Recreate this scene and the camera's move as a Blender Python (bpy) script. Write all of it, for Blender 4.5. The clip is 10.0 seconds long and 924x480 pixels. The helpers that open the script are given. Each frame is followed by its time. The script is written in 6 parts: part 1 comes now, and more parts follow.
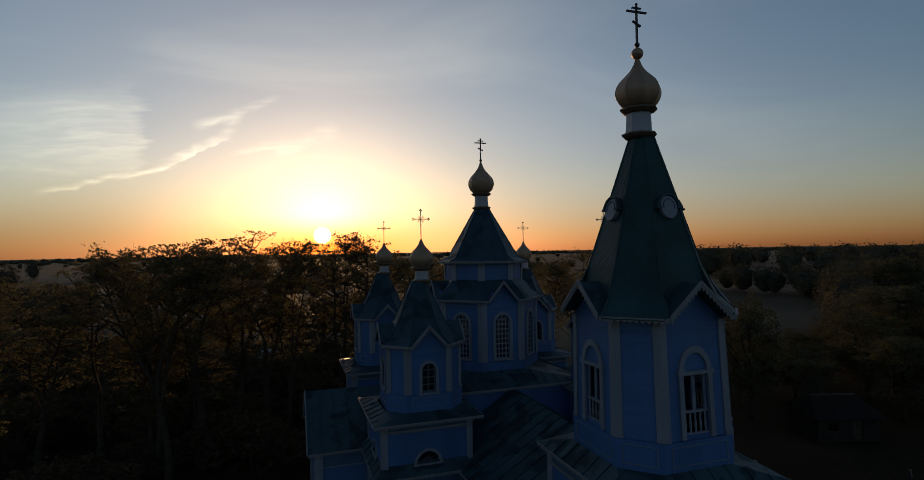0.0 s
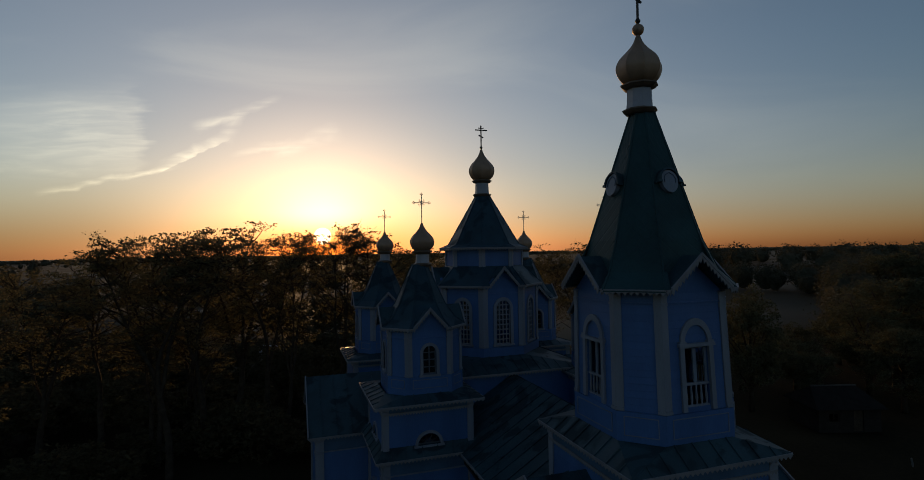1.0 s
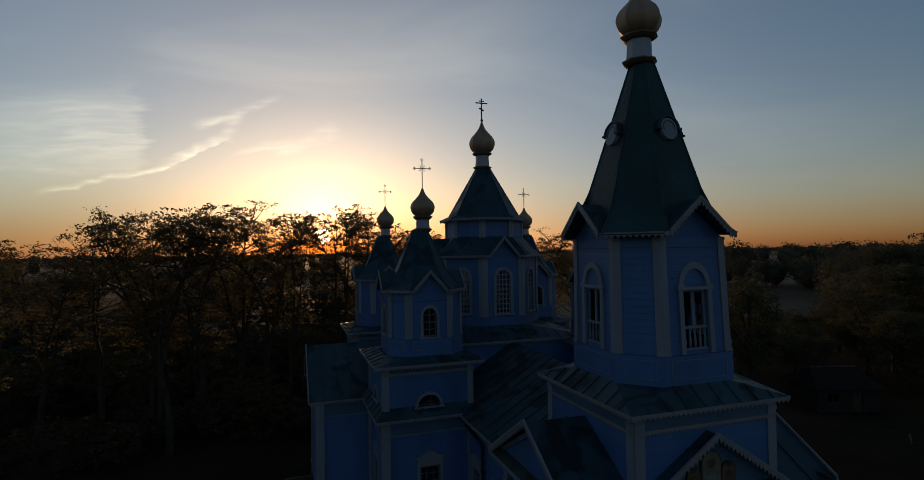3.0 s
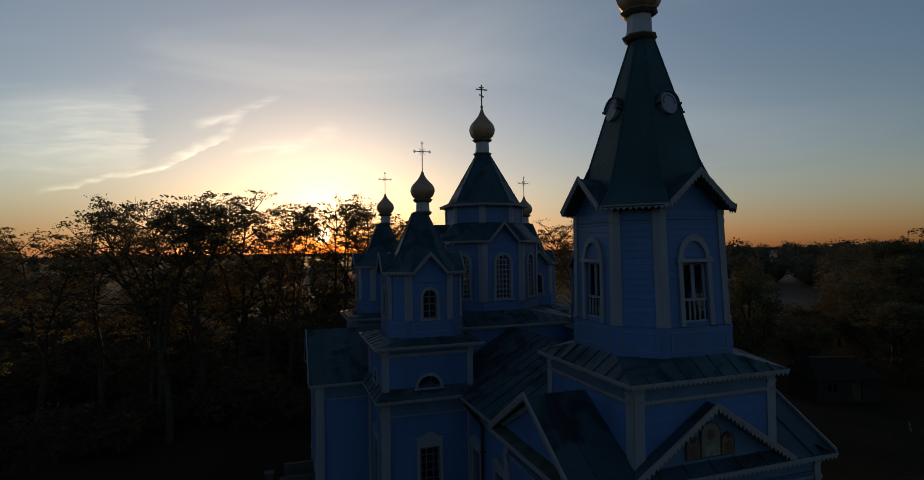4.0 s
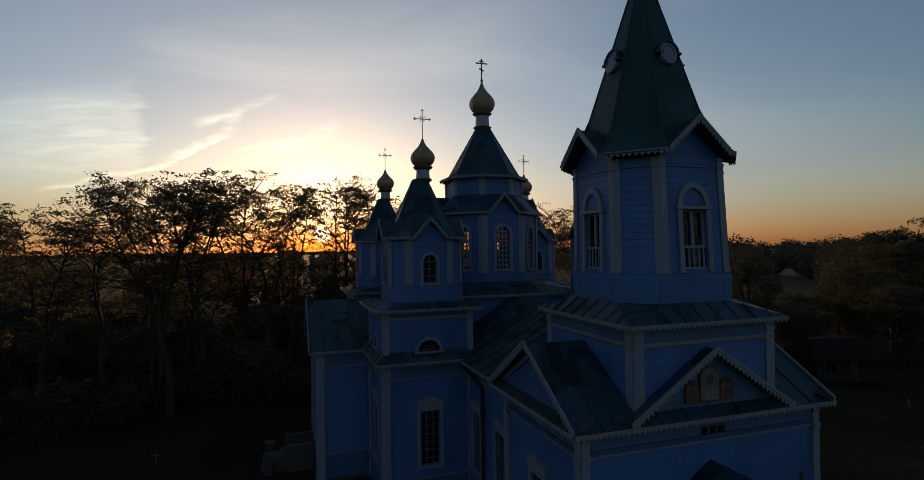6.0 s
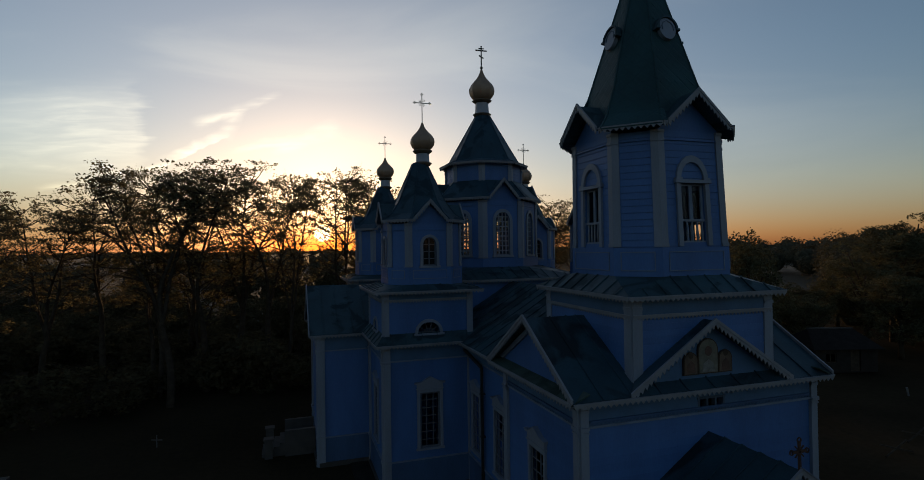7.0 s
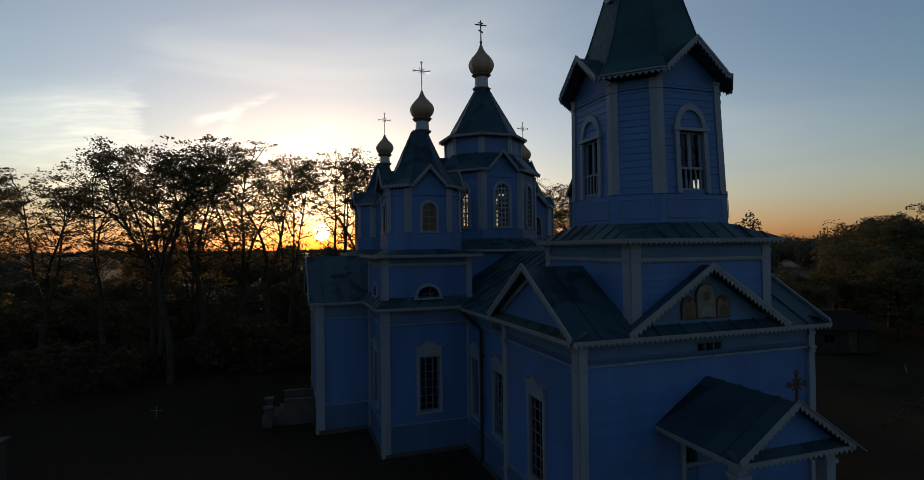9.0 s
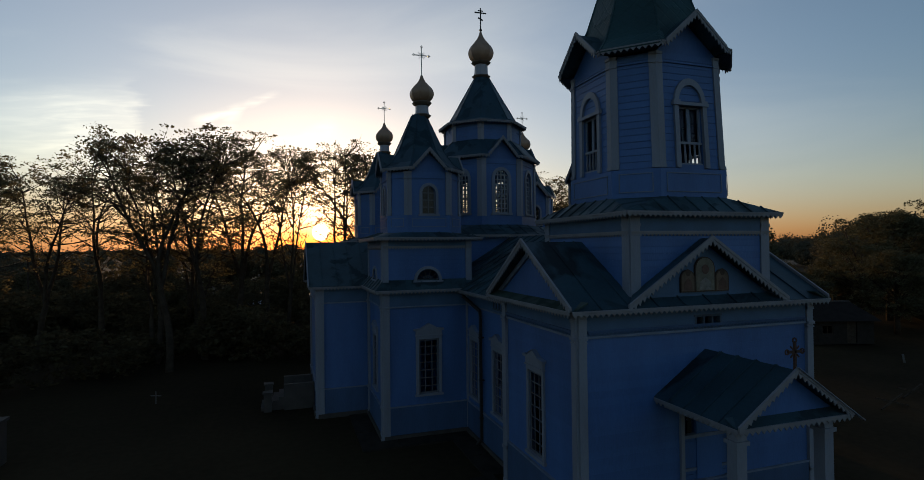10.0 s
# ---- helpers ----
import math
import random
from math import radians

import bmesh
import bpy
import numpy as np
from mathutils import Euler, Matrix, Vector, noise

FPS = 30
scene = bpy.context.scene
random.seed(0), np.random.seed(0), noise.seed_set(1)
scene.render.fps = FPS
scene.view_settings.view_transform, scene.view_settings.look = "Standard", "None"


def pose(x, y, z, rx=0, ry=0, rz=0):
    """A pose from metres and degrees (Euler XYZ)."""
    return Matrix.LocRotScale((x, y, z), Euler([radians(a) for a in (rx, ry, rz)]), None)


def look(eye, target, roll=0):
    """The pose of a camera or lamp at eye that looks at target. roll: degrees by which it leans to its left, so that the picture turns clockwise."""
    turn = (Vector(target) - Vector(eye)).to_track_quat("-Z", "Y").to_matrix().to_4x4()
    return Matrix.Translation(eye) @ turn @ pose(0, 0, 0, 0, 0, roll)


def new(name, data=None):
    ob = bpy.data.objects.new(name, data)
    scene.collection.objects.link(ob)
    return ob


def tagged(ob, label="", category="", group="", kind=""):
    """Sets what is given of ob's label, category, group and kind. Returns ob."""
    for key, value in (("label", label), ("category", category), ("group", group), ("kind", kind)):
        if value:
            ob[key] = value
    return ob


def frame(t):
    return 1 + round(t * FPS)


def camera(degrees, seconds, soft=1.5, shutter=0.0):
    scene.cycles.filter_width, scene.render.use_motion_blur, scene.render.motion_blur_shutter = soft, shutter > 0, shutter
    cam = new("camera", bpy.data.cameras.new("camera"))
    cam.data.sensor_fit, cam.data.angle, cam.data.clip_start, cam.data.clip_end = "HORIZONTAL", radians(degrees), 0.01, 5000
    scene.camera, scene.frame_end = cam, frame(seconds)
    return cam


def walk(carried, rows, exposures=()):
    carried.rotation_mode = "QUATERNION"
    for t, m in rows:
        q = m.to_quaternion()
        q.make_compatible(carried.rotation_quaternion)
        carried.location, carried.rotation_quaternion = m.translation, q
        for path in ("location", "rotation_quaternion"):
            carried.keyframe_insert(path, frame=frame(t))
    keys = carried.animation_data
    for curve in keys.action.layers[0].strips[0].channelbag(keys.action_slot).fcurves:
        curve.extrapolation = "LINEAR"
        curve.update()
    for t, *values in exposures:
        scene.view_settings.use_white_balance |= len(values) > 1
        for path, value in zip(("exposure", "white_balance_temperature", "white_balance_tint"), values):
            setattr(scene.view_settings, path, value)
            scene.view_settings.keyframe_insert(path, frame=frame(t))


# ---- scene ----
cam = camera(81.98, 10.0, soft=0.8)
# seconds, eye x, y, z, yaw, pitch, lean
ROWS = [
    (0.0, -11.393, -15.057, 16.485, -18.196, 1.083, 0.952),
    (0.5, -11.407, -15.035, 16.073, -18.178, 1.125, 0.982),
    (1.0, -11.426, -15.043, 15.654, -18.165, 1.151, 0.984),
    (1.5, -11.452, -15.055, 15.221, -18.162, 1.163, 0.959),
    (2.0, -11.462, -15.073, 14.788, -18.159, 1.159, 0.919),
    (2.5, -11.473, -15.100, 14.378, -18.153, 1.143, 0.874),
    (4.0, -11.492, -15.093, 13.160, -18.165, 1.078, 0.792),
    (4.5, -11.510, -15.087, 12.757, -18.173, 1.048, 0.777),
    (5.0, -11.515, -15.085, 12.376, -18.179, 1.013, 0.768),
    (5.5, -11.522, -15.088, 11.995, -18.183, 0.975, 0.764),
    (7.0, -11.539, -15.160, 10.844, -18.182, 0.863, 0.781),
    (7.5, -11.547, -15.166, 10.450, -18.183, 0.832, 0.779),
    (8.0, -11.555, -15.161, 10.066, -18.192, 0.814, 0.770),
    (8.5, -11.562, -15.175, 9.676, -18.218, 0.808, 0.752),
    (9.0, -11.575, -15.190, 9.270, -18.256, 0.801, 0.723),
    (9.5, -11.589, -15.213, 8.895, -18.306, 0.802, 0.682),
    (10.0, -11.616, -15.217, 8.487, -18.356, 0.806, 0.642),
]
walk(cam, [(t, pose(x, y, z, 90 + pitch, lean, yaw)) for t, x, y, z, yaw, pitch, lean in ROWS],
     exposures=[(0.0, 0.58), (1.0, 0.40), (2.5, 0.42), (4.5, 0.61), (5.5, 0.71), (7.5, 0.89), (10.0, 1.10)])

# ---- light ----
SUN_AZ, SUN_EL = radians(3.5), radians(1.75)  # clockwise from +y; height over the horizon
sun_dir = Vector((math.sin(SUN_AZ) * math.cos(SUN_EL), math.cos(SUN_AZ) * math.cos(SUN_EL), math.sin(SUN_EL)))


def build_world():
    w = bpy.data.worlds.new("dawn_sky")
    scene.world = w
    w.use_nodes = True
    nt = w.node_tree
    nt.nodes.clear()
    N, L = nt.nodes.new, nt.links.new

    def feed(sock, v):
        if isinstance(v, (int, float)):
            sock.default_value = v
        elif isinstance(v, tuple):
            sock.default_value = v
        else:
            L(v, sock)

    def calc(op, a, b=0.0, c=0.0, clamp=False):
        n = N("ShaderNodeMath")
        n.operation, n.use_clamp = op, clamp
        feed(n.inputs[0], a), feed(n.inputs[1], b), feed(n.inputs[2], c)
        return n.outputs[0]

    def dot(a, v):
        n = N("ShaderNodeVectorMath")
        n.operation = "DOT_PRODUCT"
        L(a, n.inputs[0])
        n.inputs[1].default_value = v
        return n.outputs["Value"]

    def smooth(x, lo, hi):
        n = N("ShaderNodeMapRange")
        n.interpolation_type = "SMOOTHSTEP"
        L(x, n.inputs[0])
        n.inputs[1].default_value, n.inputs[2].default_value = lo, hi
        return n.outputs[0]

    def tint(fac, color):
        n = N("ShaderNodeVectorMath")
        n.operation = "SCALE"
        n.inputs[0].default_value = color
        feed(n.inputs["Scale"], fac)
        return n.outputs[0]

    def plus(a, b):
        n = N("ShaderNodeVectorMath")
        n.operation = "ADD"
        L(a, n.inputs[0]), L(b, n.inputs[1])
        return n.outputs[0]

    def times(a, color):
        n = N("ShaderNodeVectorMath")
        n.operation = "MULTIPLY"
        L(a, n.inputs[0])
        feed(n.inputs[1], color)
        return n.outputs[0]

    out, bg = N("ShaderNodeOutputWorld"), N("ShaderNodeBackground")
    L(bg.outputs[0], out.inputs[0])
    sky = N("ShaderNodeTexSky")
    sky.sky_type, sky.sun_disc = "NISHITA", False
    sky.sun_elevation, sky.sun_rotation = SUN_EL, SUN_AZ
    sky.altitude, sky.air_density, sky.dust_density, sky.ozone_density = 200, 1.0, 0.8, 2.8
    hsv = N("ShaderNodeHueSaturation")
    hsv.inputs["Saturation"].default_value = 0.9
    L(sky.outputs[0], hsv.inputs["Color"])

    way = N("ShaderNodeTexCoord").outputs["Generated"]
    near = calc("MAXIMUM", dot(way, tuple(sun_dir)), 0.0)
    az = radians(18.2)
    ahead = calc("MAXIMUM", dot(way, (math.sin(az), math.cos(az), 0)), 0.05)
    u = calc("DIVIDE", dot(way, (math.cos(az), -math.sin(az), 0)), ahead)
    v = calc("DIVIDE", dot(way, (0, 0, 1)), ahead)
    # ground mist turns the lowest sky from yellow to dusty rose
    mist = plus(tint(smooth(v, 0.0, 0.14), (0.26, 0.27, 0.07)), tint(1.0, (0.74, 0.73, 0.93)))
    dusty = plus(tint(calc("MULTIPLY", smooth(v, 0.45, 0.1), smooth(u, -0.15, 0.5)), (0.13, -0.03, -0.05)), tint(1.0, (1.0, 1.0, 1.0)))
    base = times(times(times(hsv.outputs[0], (1.17, 1.12, 1.05)), mist), dusty)
    # a bank of haze along the northern horizon
    bank = calc("MULTIPLY_ADD", calc("MULTIPLY", smooth(u, -0.30, -0.75), smooth(v, 0.2, 0.02)), -0.36, 1.0)
    low = plus(tint(smooth(v, 0.0, 0.23), (0.5, 0.70, 0.87)), tint(1.0, (0.5, 0.30, 0.13)))
    thick = plus(tint(smooth(v, 0.0, 0.085), (0.5, 0.8, 0.94)), tint(1.0, (0.5, 0.2, 0.06)))
    # thin high haze scatters the low sun forwards
    wide = tint(calc("MULTIPLY", calc("MULTIPLY", calc("POWER", near, 3.0), smooth(v, 0.0, 0.13)), 0.34), (1.0, 0.82, 0.58))
    glow = plus(plus(times(tint(calc("MULTIPLY", calc("POWER", near, 8.0), 0.58), (0.91, 0.965, 0.82)), low),
                     times(tint(calc("MULTIPLY", calc("POWER", near, 70.0), 0.95), (1.0, 0.87, 0.68)), low)),
                times(tint(calc("MULTIPLY", calc("POWER", near, 420.0), 7.0), (1.0, 0.74, 0.38)), thick))
    disc = tint(calc("MULTIPLY", smooth(near, math.cos(radians(0.95)), math.cos(radians(0.65))), 22.0), (1.0, 0.84, 0.5))
    # cirrus, drawn on a plane of sky ahead of azimuth 18 degrees

    def streaks(scale, along, across, deg, detail=6.0, dist=0.6, seed=0.0):
        c = N("ShaderNodeCombineXYZ")
        L(u, c.inputs[0]), L(v, c.inputs[1])
        m = N("ShaderNodeMapping")
        m.inputs["Rotation"].default_value = (0, 0, radians(deg))
        m.inputs["Scale"].default_value = (along, across, 1)
        m.inputs["Location"].default_value = (seed, seed * 0.7, 0)
        L(c.outputs[0], m.inputs[0])
        n = N("ShaderNodeTexNoise")
        n.inputs["Scale"].default_value, n.inputs["Detail"].default_value, n.inputs["Distortion"].default_value = scale, detail, dist
        L(m.outputs[0], n.inputs[0])
        return n.outputs[0]

    wob = calc("MULTIPLY_ADD", streaks(14.0, 1, 1, 0, 4), 0.03, -0.015)
    fine = streaks(9.0, 0.5, 3.2, -8, 7, 1.2)

    def ridge(pa, pb, wa, wb, hard=1.0):
        """Soft band along the line from pa to pb, its half width going from wa to wb; hard < 1 sharpens its lower side."""
        dx, dy = pb[0] - pa[0], pb[1] - pa[1]
        ln = math.hypot(dx, dy)
        dx, dy = dx / ln, dy / ln
        ru, rv = calc("SUBTRACT", u, pa[0]), calc("SUBTRACT", v, pa[1])
        s_ = calc("ADD", calc("MULTIPLY", ru, dx), calc("MULTIPLY", rv, dy))
        d_ = calc("ADD", calc("ADD", calc("MULTIPLY", ru, -dy), calc("MULTIPLY", rv, dx)), wob)
        f = calc("DIVIDE", s_, ln)
        side = calc("DIVIDE", d_, calc("MAXIMUM", calc("MULTIPLY_ADD", f, wb - wa, wa), 0.002))
        body = calc("MULTIPLY", calc("SUBTRACT", 1.0, side, clamp=True), calc("MULTIPLY_ADD", side, 1.0 / hard, 1.0, clamp=True))
        ends = calc("MULTIPLY", smooth(f, -0.1, 0.15), smooth(f, 1.1, 0.8))
        return calc("MULTIPLY", body, ends)

    def both(*parts):
        r = parts[0]
        for p in parts[1:]:
            r = calc("ADD", r, p)
        return r

    comb = smooth(streaks(22.0, 0.35, 2.6, 12, 6, 1.0, 2.2), 0.3, 0.72)
    band = both(ridge((-0.79, 0.124), (-0.54, 0.165), 0.009, 0.009, 0.7), calc("MULTIPLY", ridge((-0.565, 0.157), (-0.440, 0.219), 0.020, 0.022, 0.12), 1.35),
                calc("MULTIPLY", ridge((-0.50, 0.238), (-0.345, 0.290), 0.018, 0.012, 0.6), 0.7), calc("MULTIPLY", ridge((-0.448, 0.215), (-0.412, 0.272), 0.022, 0.016), 0.45),
                calc("MULTIPLY", ridge((-0.43, 0.186), (-0.315, 0.207), 0.010, 0.018, 0.5), 0.55), calc("MULTIPLY", ridge((-0.35, 0.186), (-0.23, 0.228), 0.012, 0.03, 0.8), 0.4),
                calc("MULTIPLY", ridge((-0.95, 0.185), (-0.73, 0.156), 0.016, 0.010), 0.45))
    band = calc("MULTIPLY", band, calc("MULTIPLY_ADD", calc("MULTIPLY", comb, calc("ADD", fine, 0.35)), 1.25, 0.25))
    # feathered sheet with a sharp outer edge
    edge = calc("ADD", calc("ADD", u, calc("MULTIPLY", wob, 1.5)), calc("MULTIPLY_ADD", streaks(8.0, 0.25, 3.4, -4, 8, 1.6, 1.3), 0.13, -0.065))
    sheet = calc("MULTIPLY", calc("MULTIPLY", smooth(edge, -0.585, -0.618), smooth(v, 0.125, 0.2)), smooth(v, 0.35, 0.26))
    sheet = calc("MULTIPLY", sheet, calc("MULTIPLY_ADD", calc("MULTIPLY", comb, smooth(fine, 0.25, 0.7)), 0.65, 0.4))
    sheet = calc("MULTIPLY", sheet, smooth(u, -1.05, -0.66))
    veil = calc("MULTIPLY", smooth(streaks(2.2, 0.6, 2.2, -14, 6, 0.8, 3.1), 0.45, 0.8), smooth(v, 0.03, 0.2))
    front = calc("MULTIPLY", calc("POWER", near, 3.0), smooth(ahead, 0.2, 0.5))
    cloud = calc("MULTIPLY", calc("ADD", calc("ADD", calc("MULTIPLY", band, 1.7), calc("MULTIPLY", sheet, 1.6)), calc("MULTIPLY", veil, 0.6)), front)
    dim = N("ShaderNodeVectorMath")
    dim.operation = "SCALE"
    # close to the horizon under the sun the thick air lets only red through
    deep = calc("MULTIPLY", calc("POWER", near, 45.0), smooth(v, 0.085, 0.0))
    redden = plus(tint(calc("MULTIPLY", deep, -1.0), (0.42, 0.68, 0.92)), tint(1.0, (1.0, 1.0, 1.0)))
    L(plus(times(plus(plus(base, wide), glow), redden), disc), dim.inputs[0]), L(bank, dim.inputs["Scale"])
    total = plus(dim.outputs[0], tint(cloud, (1.0, 0.87, 0.55)))
    L(total, bg.inputs[0])
    bg.inputs[1].default_value = 0.136


build_world()
sun_data = bpy.data.lights.new("sun", "SUN")
sun_data.energy, sun_data.angle, sun_data.color = 1.35, radians(0.6), (1.0, 0.55, 0.22)
sun = new("sun", sun_data)
sun.matrix_world = look((0, 0, 60), Vector((0, 0, 60)) - sun_dir)

# ---- materials ----


def material(name, color, rough=0.6, metal=0.0, vary=0.25, scale=2.0, fine=40.0, bump=0.15, spec=0.5, streak=False, rand=0.0, stain=0.0, patches=0.9):
    m = bpy.data.materials.new(name)
    m.use_nodes = True
    nt = m.node_tree
    N, L = nt.nodes.new, nt.links.new
    b = nt.nodes["Principled BSDF"]
    b.inputs["Roughness"].default_value, b.inputs["Metallic"].default_value = rough, metal
    b.inputs["Specular IOR Level"].default_value = spec
    geo = N("ShaderNodeNewGeometry")
    mp = N("ShaderNodeMapping")
    mp.inputs["Scale"].default_value = (1, 1, 0.25) if streak else (1, 1, 1)
    L(geo.outputs["Position"], mp.inputs[0])
    big, small = N("ShaderNodeTexNoise"), N("ShaderNodeTexNoise")
    big.inputs["Scale"].default_value, big.inputs["Detail"].default_value = scale, 5
    small.inputs["Scale"].default_value, small.inputs["Detail"].default_value = fine, 3
    L(mp.outputs[0], big.inputs[0]), L(mp.outputs[0], small.inputs[0])
    ramp = N("ShaderNodeValToRGB")
    c = Vector(color)
    ramp.color_ramp.elements[0].position, ramp.color_ramp.elements[1].position = 0.3, 0.72
    ramp.color_ramp.elements[0].color = (*(c * (1 - vary)), 1)
    ramp.color_ramp.elements[1].color = (*[min(v * (1 + vary * 0.6), 1) for v in c], 1)
    add = N("ShaderNodeMath")
    add.operation = "MULTIPLY_ADD"
    L(small.outputs[0], add.inputs[0])
    add.inputs[1].default_value = 0.35
    L(big.outputs[0], add.inputs[2])
    sub = N("ShaderNodeMath")
    sub.operation = "SUBTRACT"
    L(add.outputs[0], sub.inputs[0])
    sub.inputs[1].default_value = 0.175
    fac = sub.outputs[0]
    if rand:
        info = N("ShaderNodeObjectInfo")
        m2 = N("ShaderNodeMath")
        m2.operation = "MULTIPLY_ADD"
        L(info.outputs["Random"], m2.inputs[0])
        m2.inputs[1].default_value = rand
        L(fac, m2.inputs[2])
        m3 = N("ShaderNodeMath")
        m3.operation = "SUBTRACT"
        L(m2.outputs[0], m3.inputs[0])
        m3.inputs[1].default_value = rand / 2
        fac = m3.outputs[0]
    L(fac, ramp.inputs[0])
    L(ramp.outputs[0], b.inputs["Base Color"])
    if stain:
        patch, mask, mix = N("ShaderNodeTexNoise"), N("ShaderNodeMapRange"), N("ShaderNodeMix")
        patch.inputs["Scale"].default_value, patch.inputs["Detail"].default_value, patch.inputs["Distortion"].default_value = patches, 6, 0.7
        L(geo.outputs["Position"], patch.inputs[0])
        L(patch.outputs[0], mask.inputs[0])
        mask.inputs[1].default_value, mask.inputs[2].default_value = 0.52, 0.6
        mix.data_type = "RGBA"
        L(mask.outputs[0], mix.inputs[0])
        L(ramp.outputs[0], mix.inputs[6])
        mix.inputs[7].default_value = (*(c * stain), 1)
        L(mix.outputs[2], b.inputs["Base Color"])
        wet = N("ShaderNodeMapRange")
        L(mask.outputs[0], wet.inputs[0])
        wet.inputs[3].default_value, wet.inputs[4].default_value = rough, rough + 0.25
        L(wet.outputs[0], b.inputs["Roughness"])
    if bump:
        bp = N("ShaderNodeBump")
        bp.inputs["Strength"].default_value, bp.inputs["Distance"].default_value = bump, 0.02
        L(small.outputs[0], bp.inputs["Height"])
        L(bp.outputs[0], b.inputs["Normal"])
    return m


BLUE = material("blue_paint", (0.048, 0.129, 0.318), 0.55, vary=0.22, scale=0.9, fine=25, streak=True, rand=0.12)
TRIM = material("pale_trim_paint", (0.205, 0.23, 0.28), 0.6, vary=0.18, scale=1.5, fine=30, streak=True)
LACE = material("white_lace_paint", (0.21, 0.215, 0.235), 0.6, vary=0.15, scale=2, fine=30)
ROOF = material("green_sheet_roof", (0.028, 0.064, 0.08), 0.55, vary=0.35, scale=0.7, fine=12, bump=0.1, spec=0.3, rand=0.12, stain=0.5)
MOSSY = material("mossy_green_sheet_roof", (0.021, 0.054, 0.074), 0.5, vary=0.35, scale=0.7, fine=12, bump=0.1, spec=0.3, rand=0.12, stain=0.3, patches=0.45)
PENT = material("green_stained_sheet_roof", (0.034, 0.062, 0.052), 0.6, vary=0.4, scale=1.2, fine=12, bump=0.1, spec=0.2, rand=0.12, stain=0.6)
ROOF2 = material("blue_grey_sheet_roof", (0.018, 0.053, 0.076), 0.55, vary=0.3, scale=0.8, fine=12, bump=0.1, spec=0.3, rand=0.12, stain=0.6)


def tile_material():
    m = material("diamond_tile_roof", (0.016, 0.056, 0.062), 0.6, vary=0.3, scale=0.8, fine=14, bump=0, spec=0.3)
    nt = m.node_tree
    N, L = nt.nodes.new, nt.links.new
    b = nt.nodes["Principled BSDF"]
    geo, sep = N("ShaderNodeNewGeometry"), N("ShaderNodeSeparateXYZ")
    L(geo.outputs["Position"], sep.inputs[0])

    def calc(op, a, b_=0.0, c_=0.0):
        n = N("ShaderNodeMath")
        n.operation = op
        for i, v in enumerate((a, b_, c_)):
            if isinstance(v, float):
                n.inputs[i].default_value = v
            else:
                L(v, n.inputs[i])
        return n.outputs[0]

    turn = calc("MULTIPLY", calc("ARCTAN2", sep.outputs["Y"], sep.outputs["X"]), 24 / (2 * math.pi))
    rise = calc("MULTIPLY", sep.outputs["Z"], 2.3)
    one = calc("PINGPONG", calc("ADD", rise, turn), 0.5)
    two = calc("PINGPONG", calc("SUBTRACT", rise, turn), 0.5)
    lap = calc("MINIMUM", calc("MULTIPLY", calc("MINIMUM", one, two), 9.0), 1.0)
    bp = N("ShaderNodeBump")
    bp.inputs["Strength"].default_value, bp.inputs["Distance"].default_value = 0.4, 0.02
    L(lap, bp.inputs["Height"])
    L(bp.outputs[0], b.inputs["Normal"])
    return m


TILE = tile_material()
PLINTH = material("slate_blue_plinth_paint", (0.04, 0.09, 0.19), 0.65, vary=0.25, scale=1.1, fine=22, streak=True)
TYMP = material("greyed_blue_paint", (0.055, 0.12, 0.215), 0.6, vary=0.2, scale=1.2, fine=25)
# eave shade put into a dark blue; vent frames and medallion mouldings share it
DARK = material("dark_shade_blue", (0.06, 0.09, 0.13), 0.8)
GOLD = material("gilded_sheet", (0.37, 0.24, 0.155), 0.55, metal=0.3, vary=0.15, scale=3, fine=20, bump=0.05)
CORNICE = material("browned_gilt_cornice", (0.13, 0.09, 0.06), 0.6, vary=0.25, scale=4)
COLLAR = material("pale_collar_paint", (0.36, 0.36, 0.40), 0.5, vary=0.1)
IRON = material("dark_iron", (0.05, 0.045, 0.04), 0.5, metal=0.6)
BRONZE = material("gilded_cross", (0.55, 0.5, 0.42), 0.4, metal=0.6)
MOULD = material("pale_blue_moulding", (0.16, 0.2, 0.27), 0.6)
SASH = material("painted_sash", (0.105, 0.12, 0.15), 0.55)
# near-black because the shade of the rooms is put into this colour
INSIDE = material("shade_black_interior", (0.03, 0.03, 0.033), 0.9)
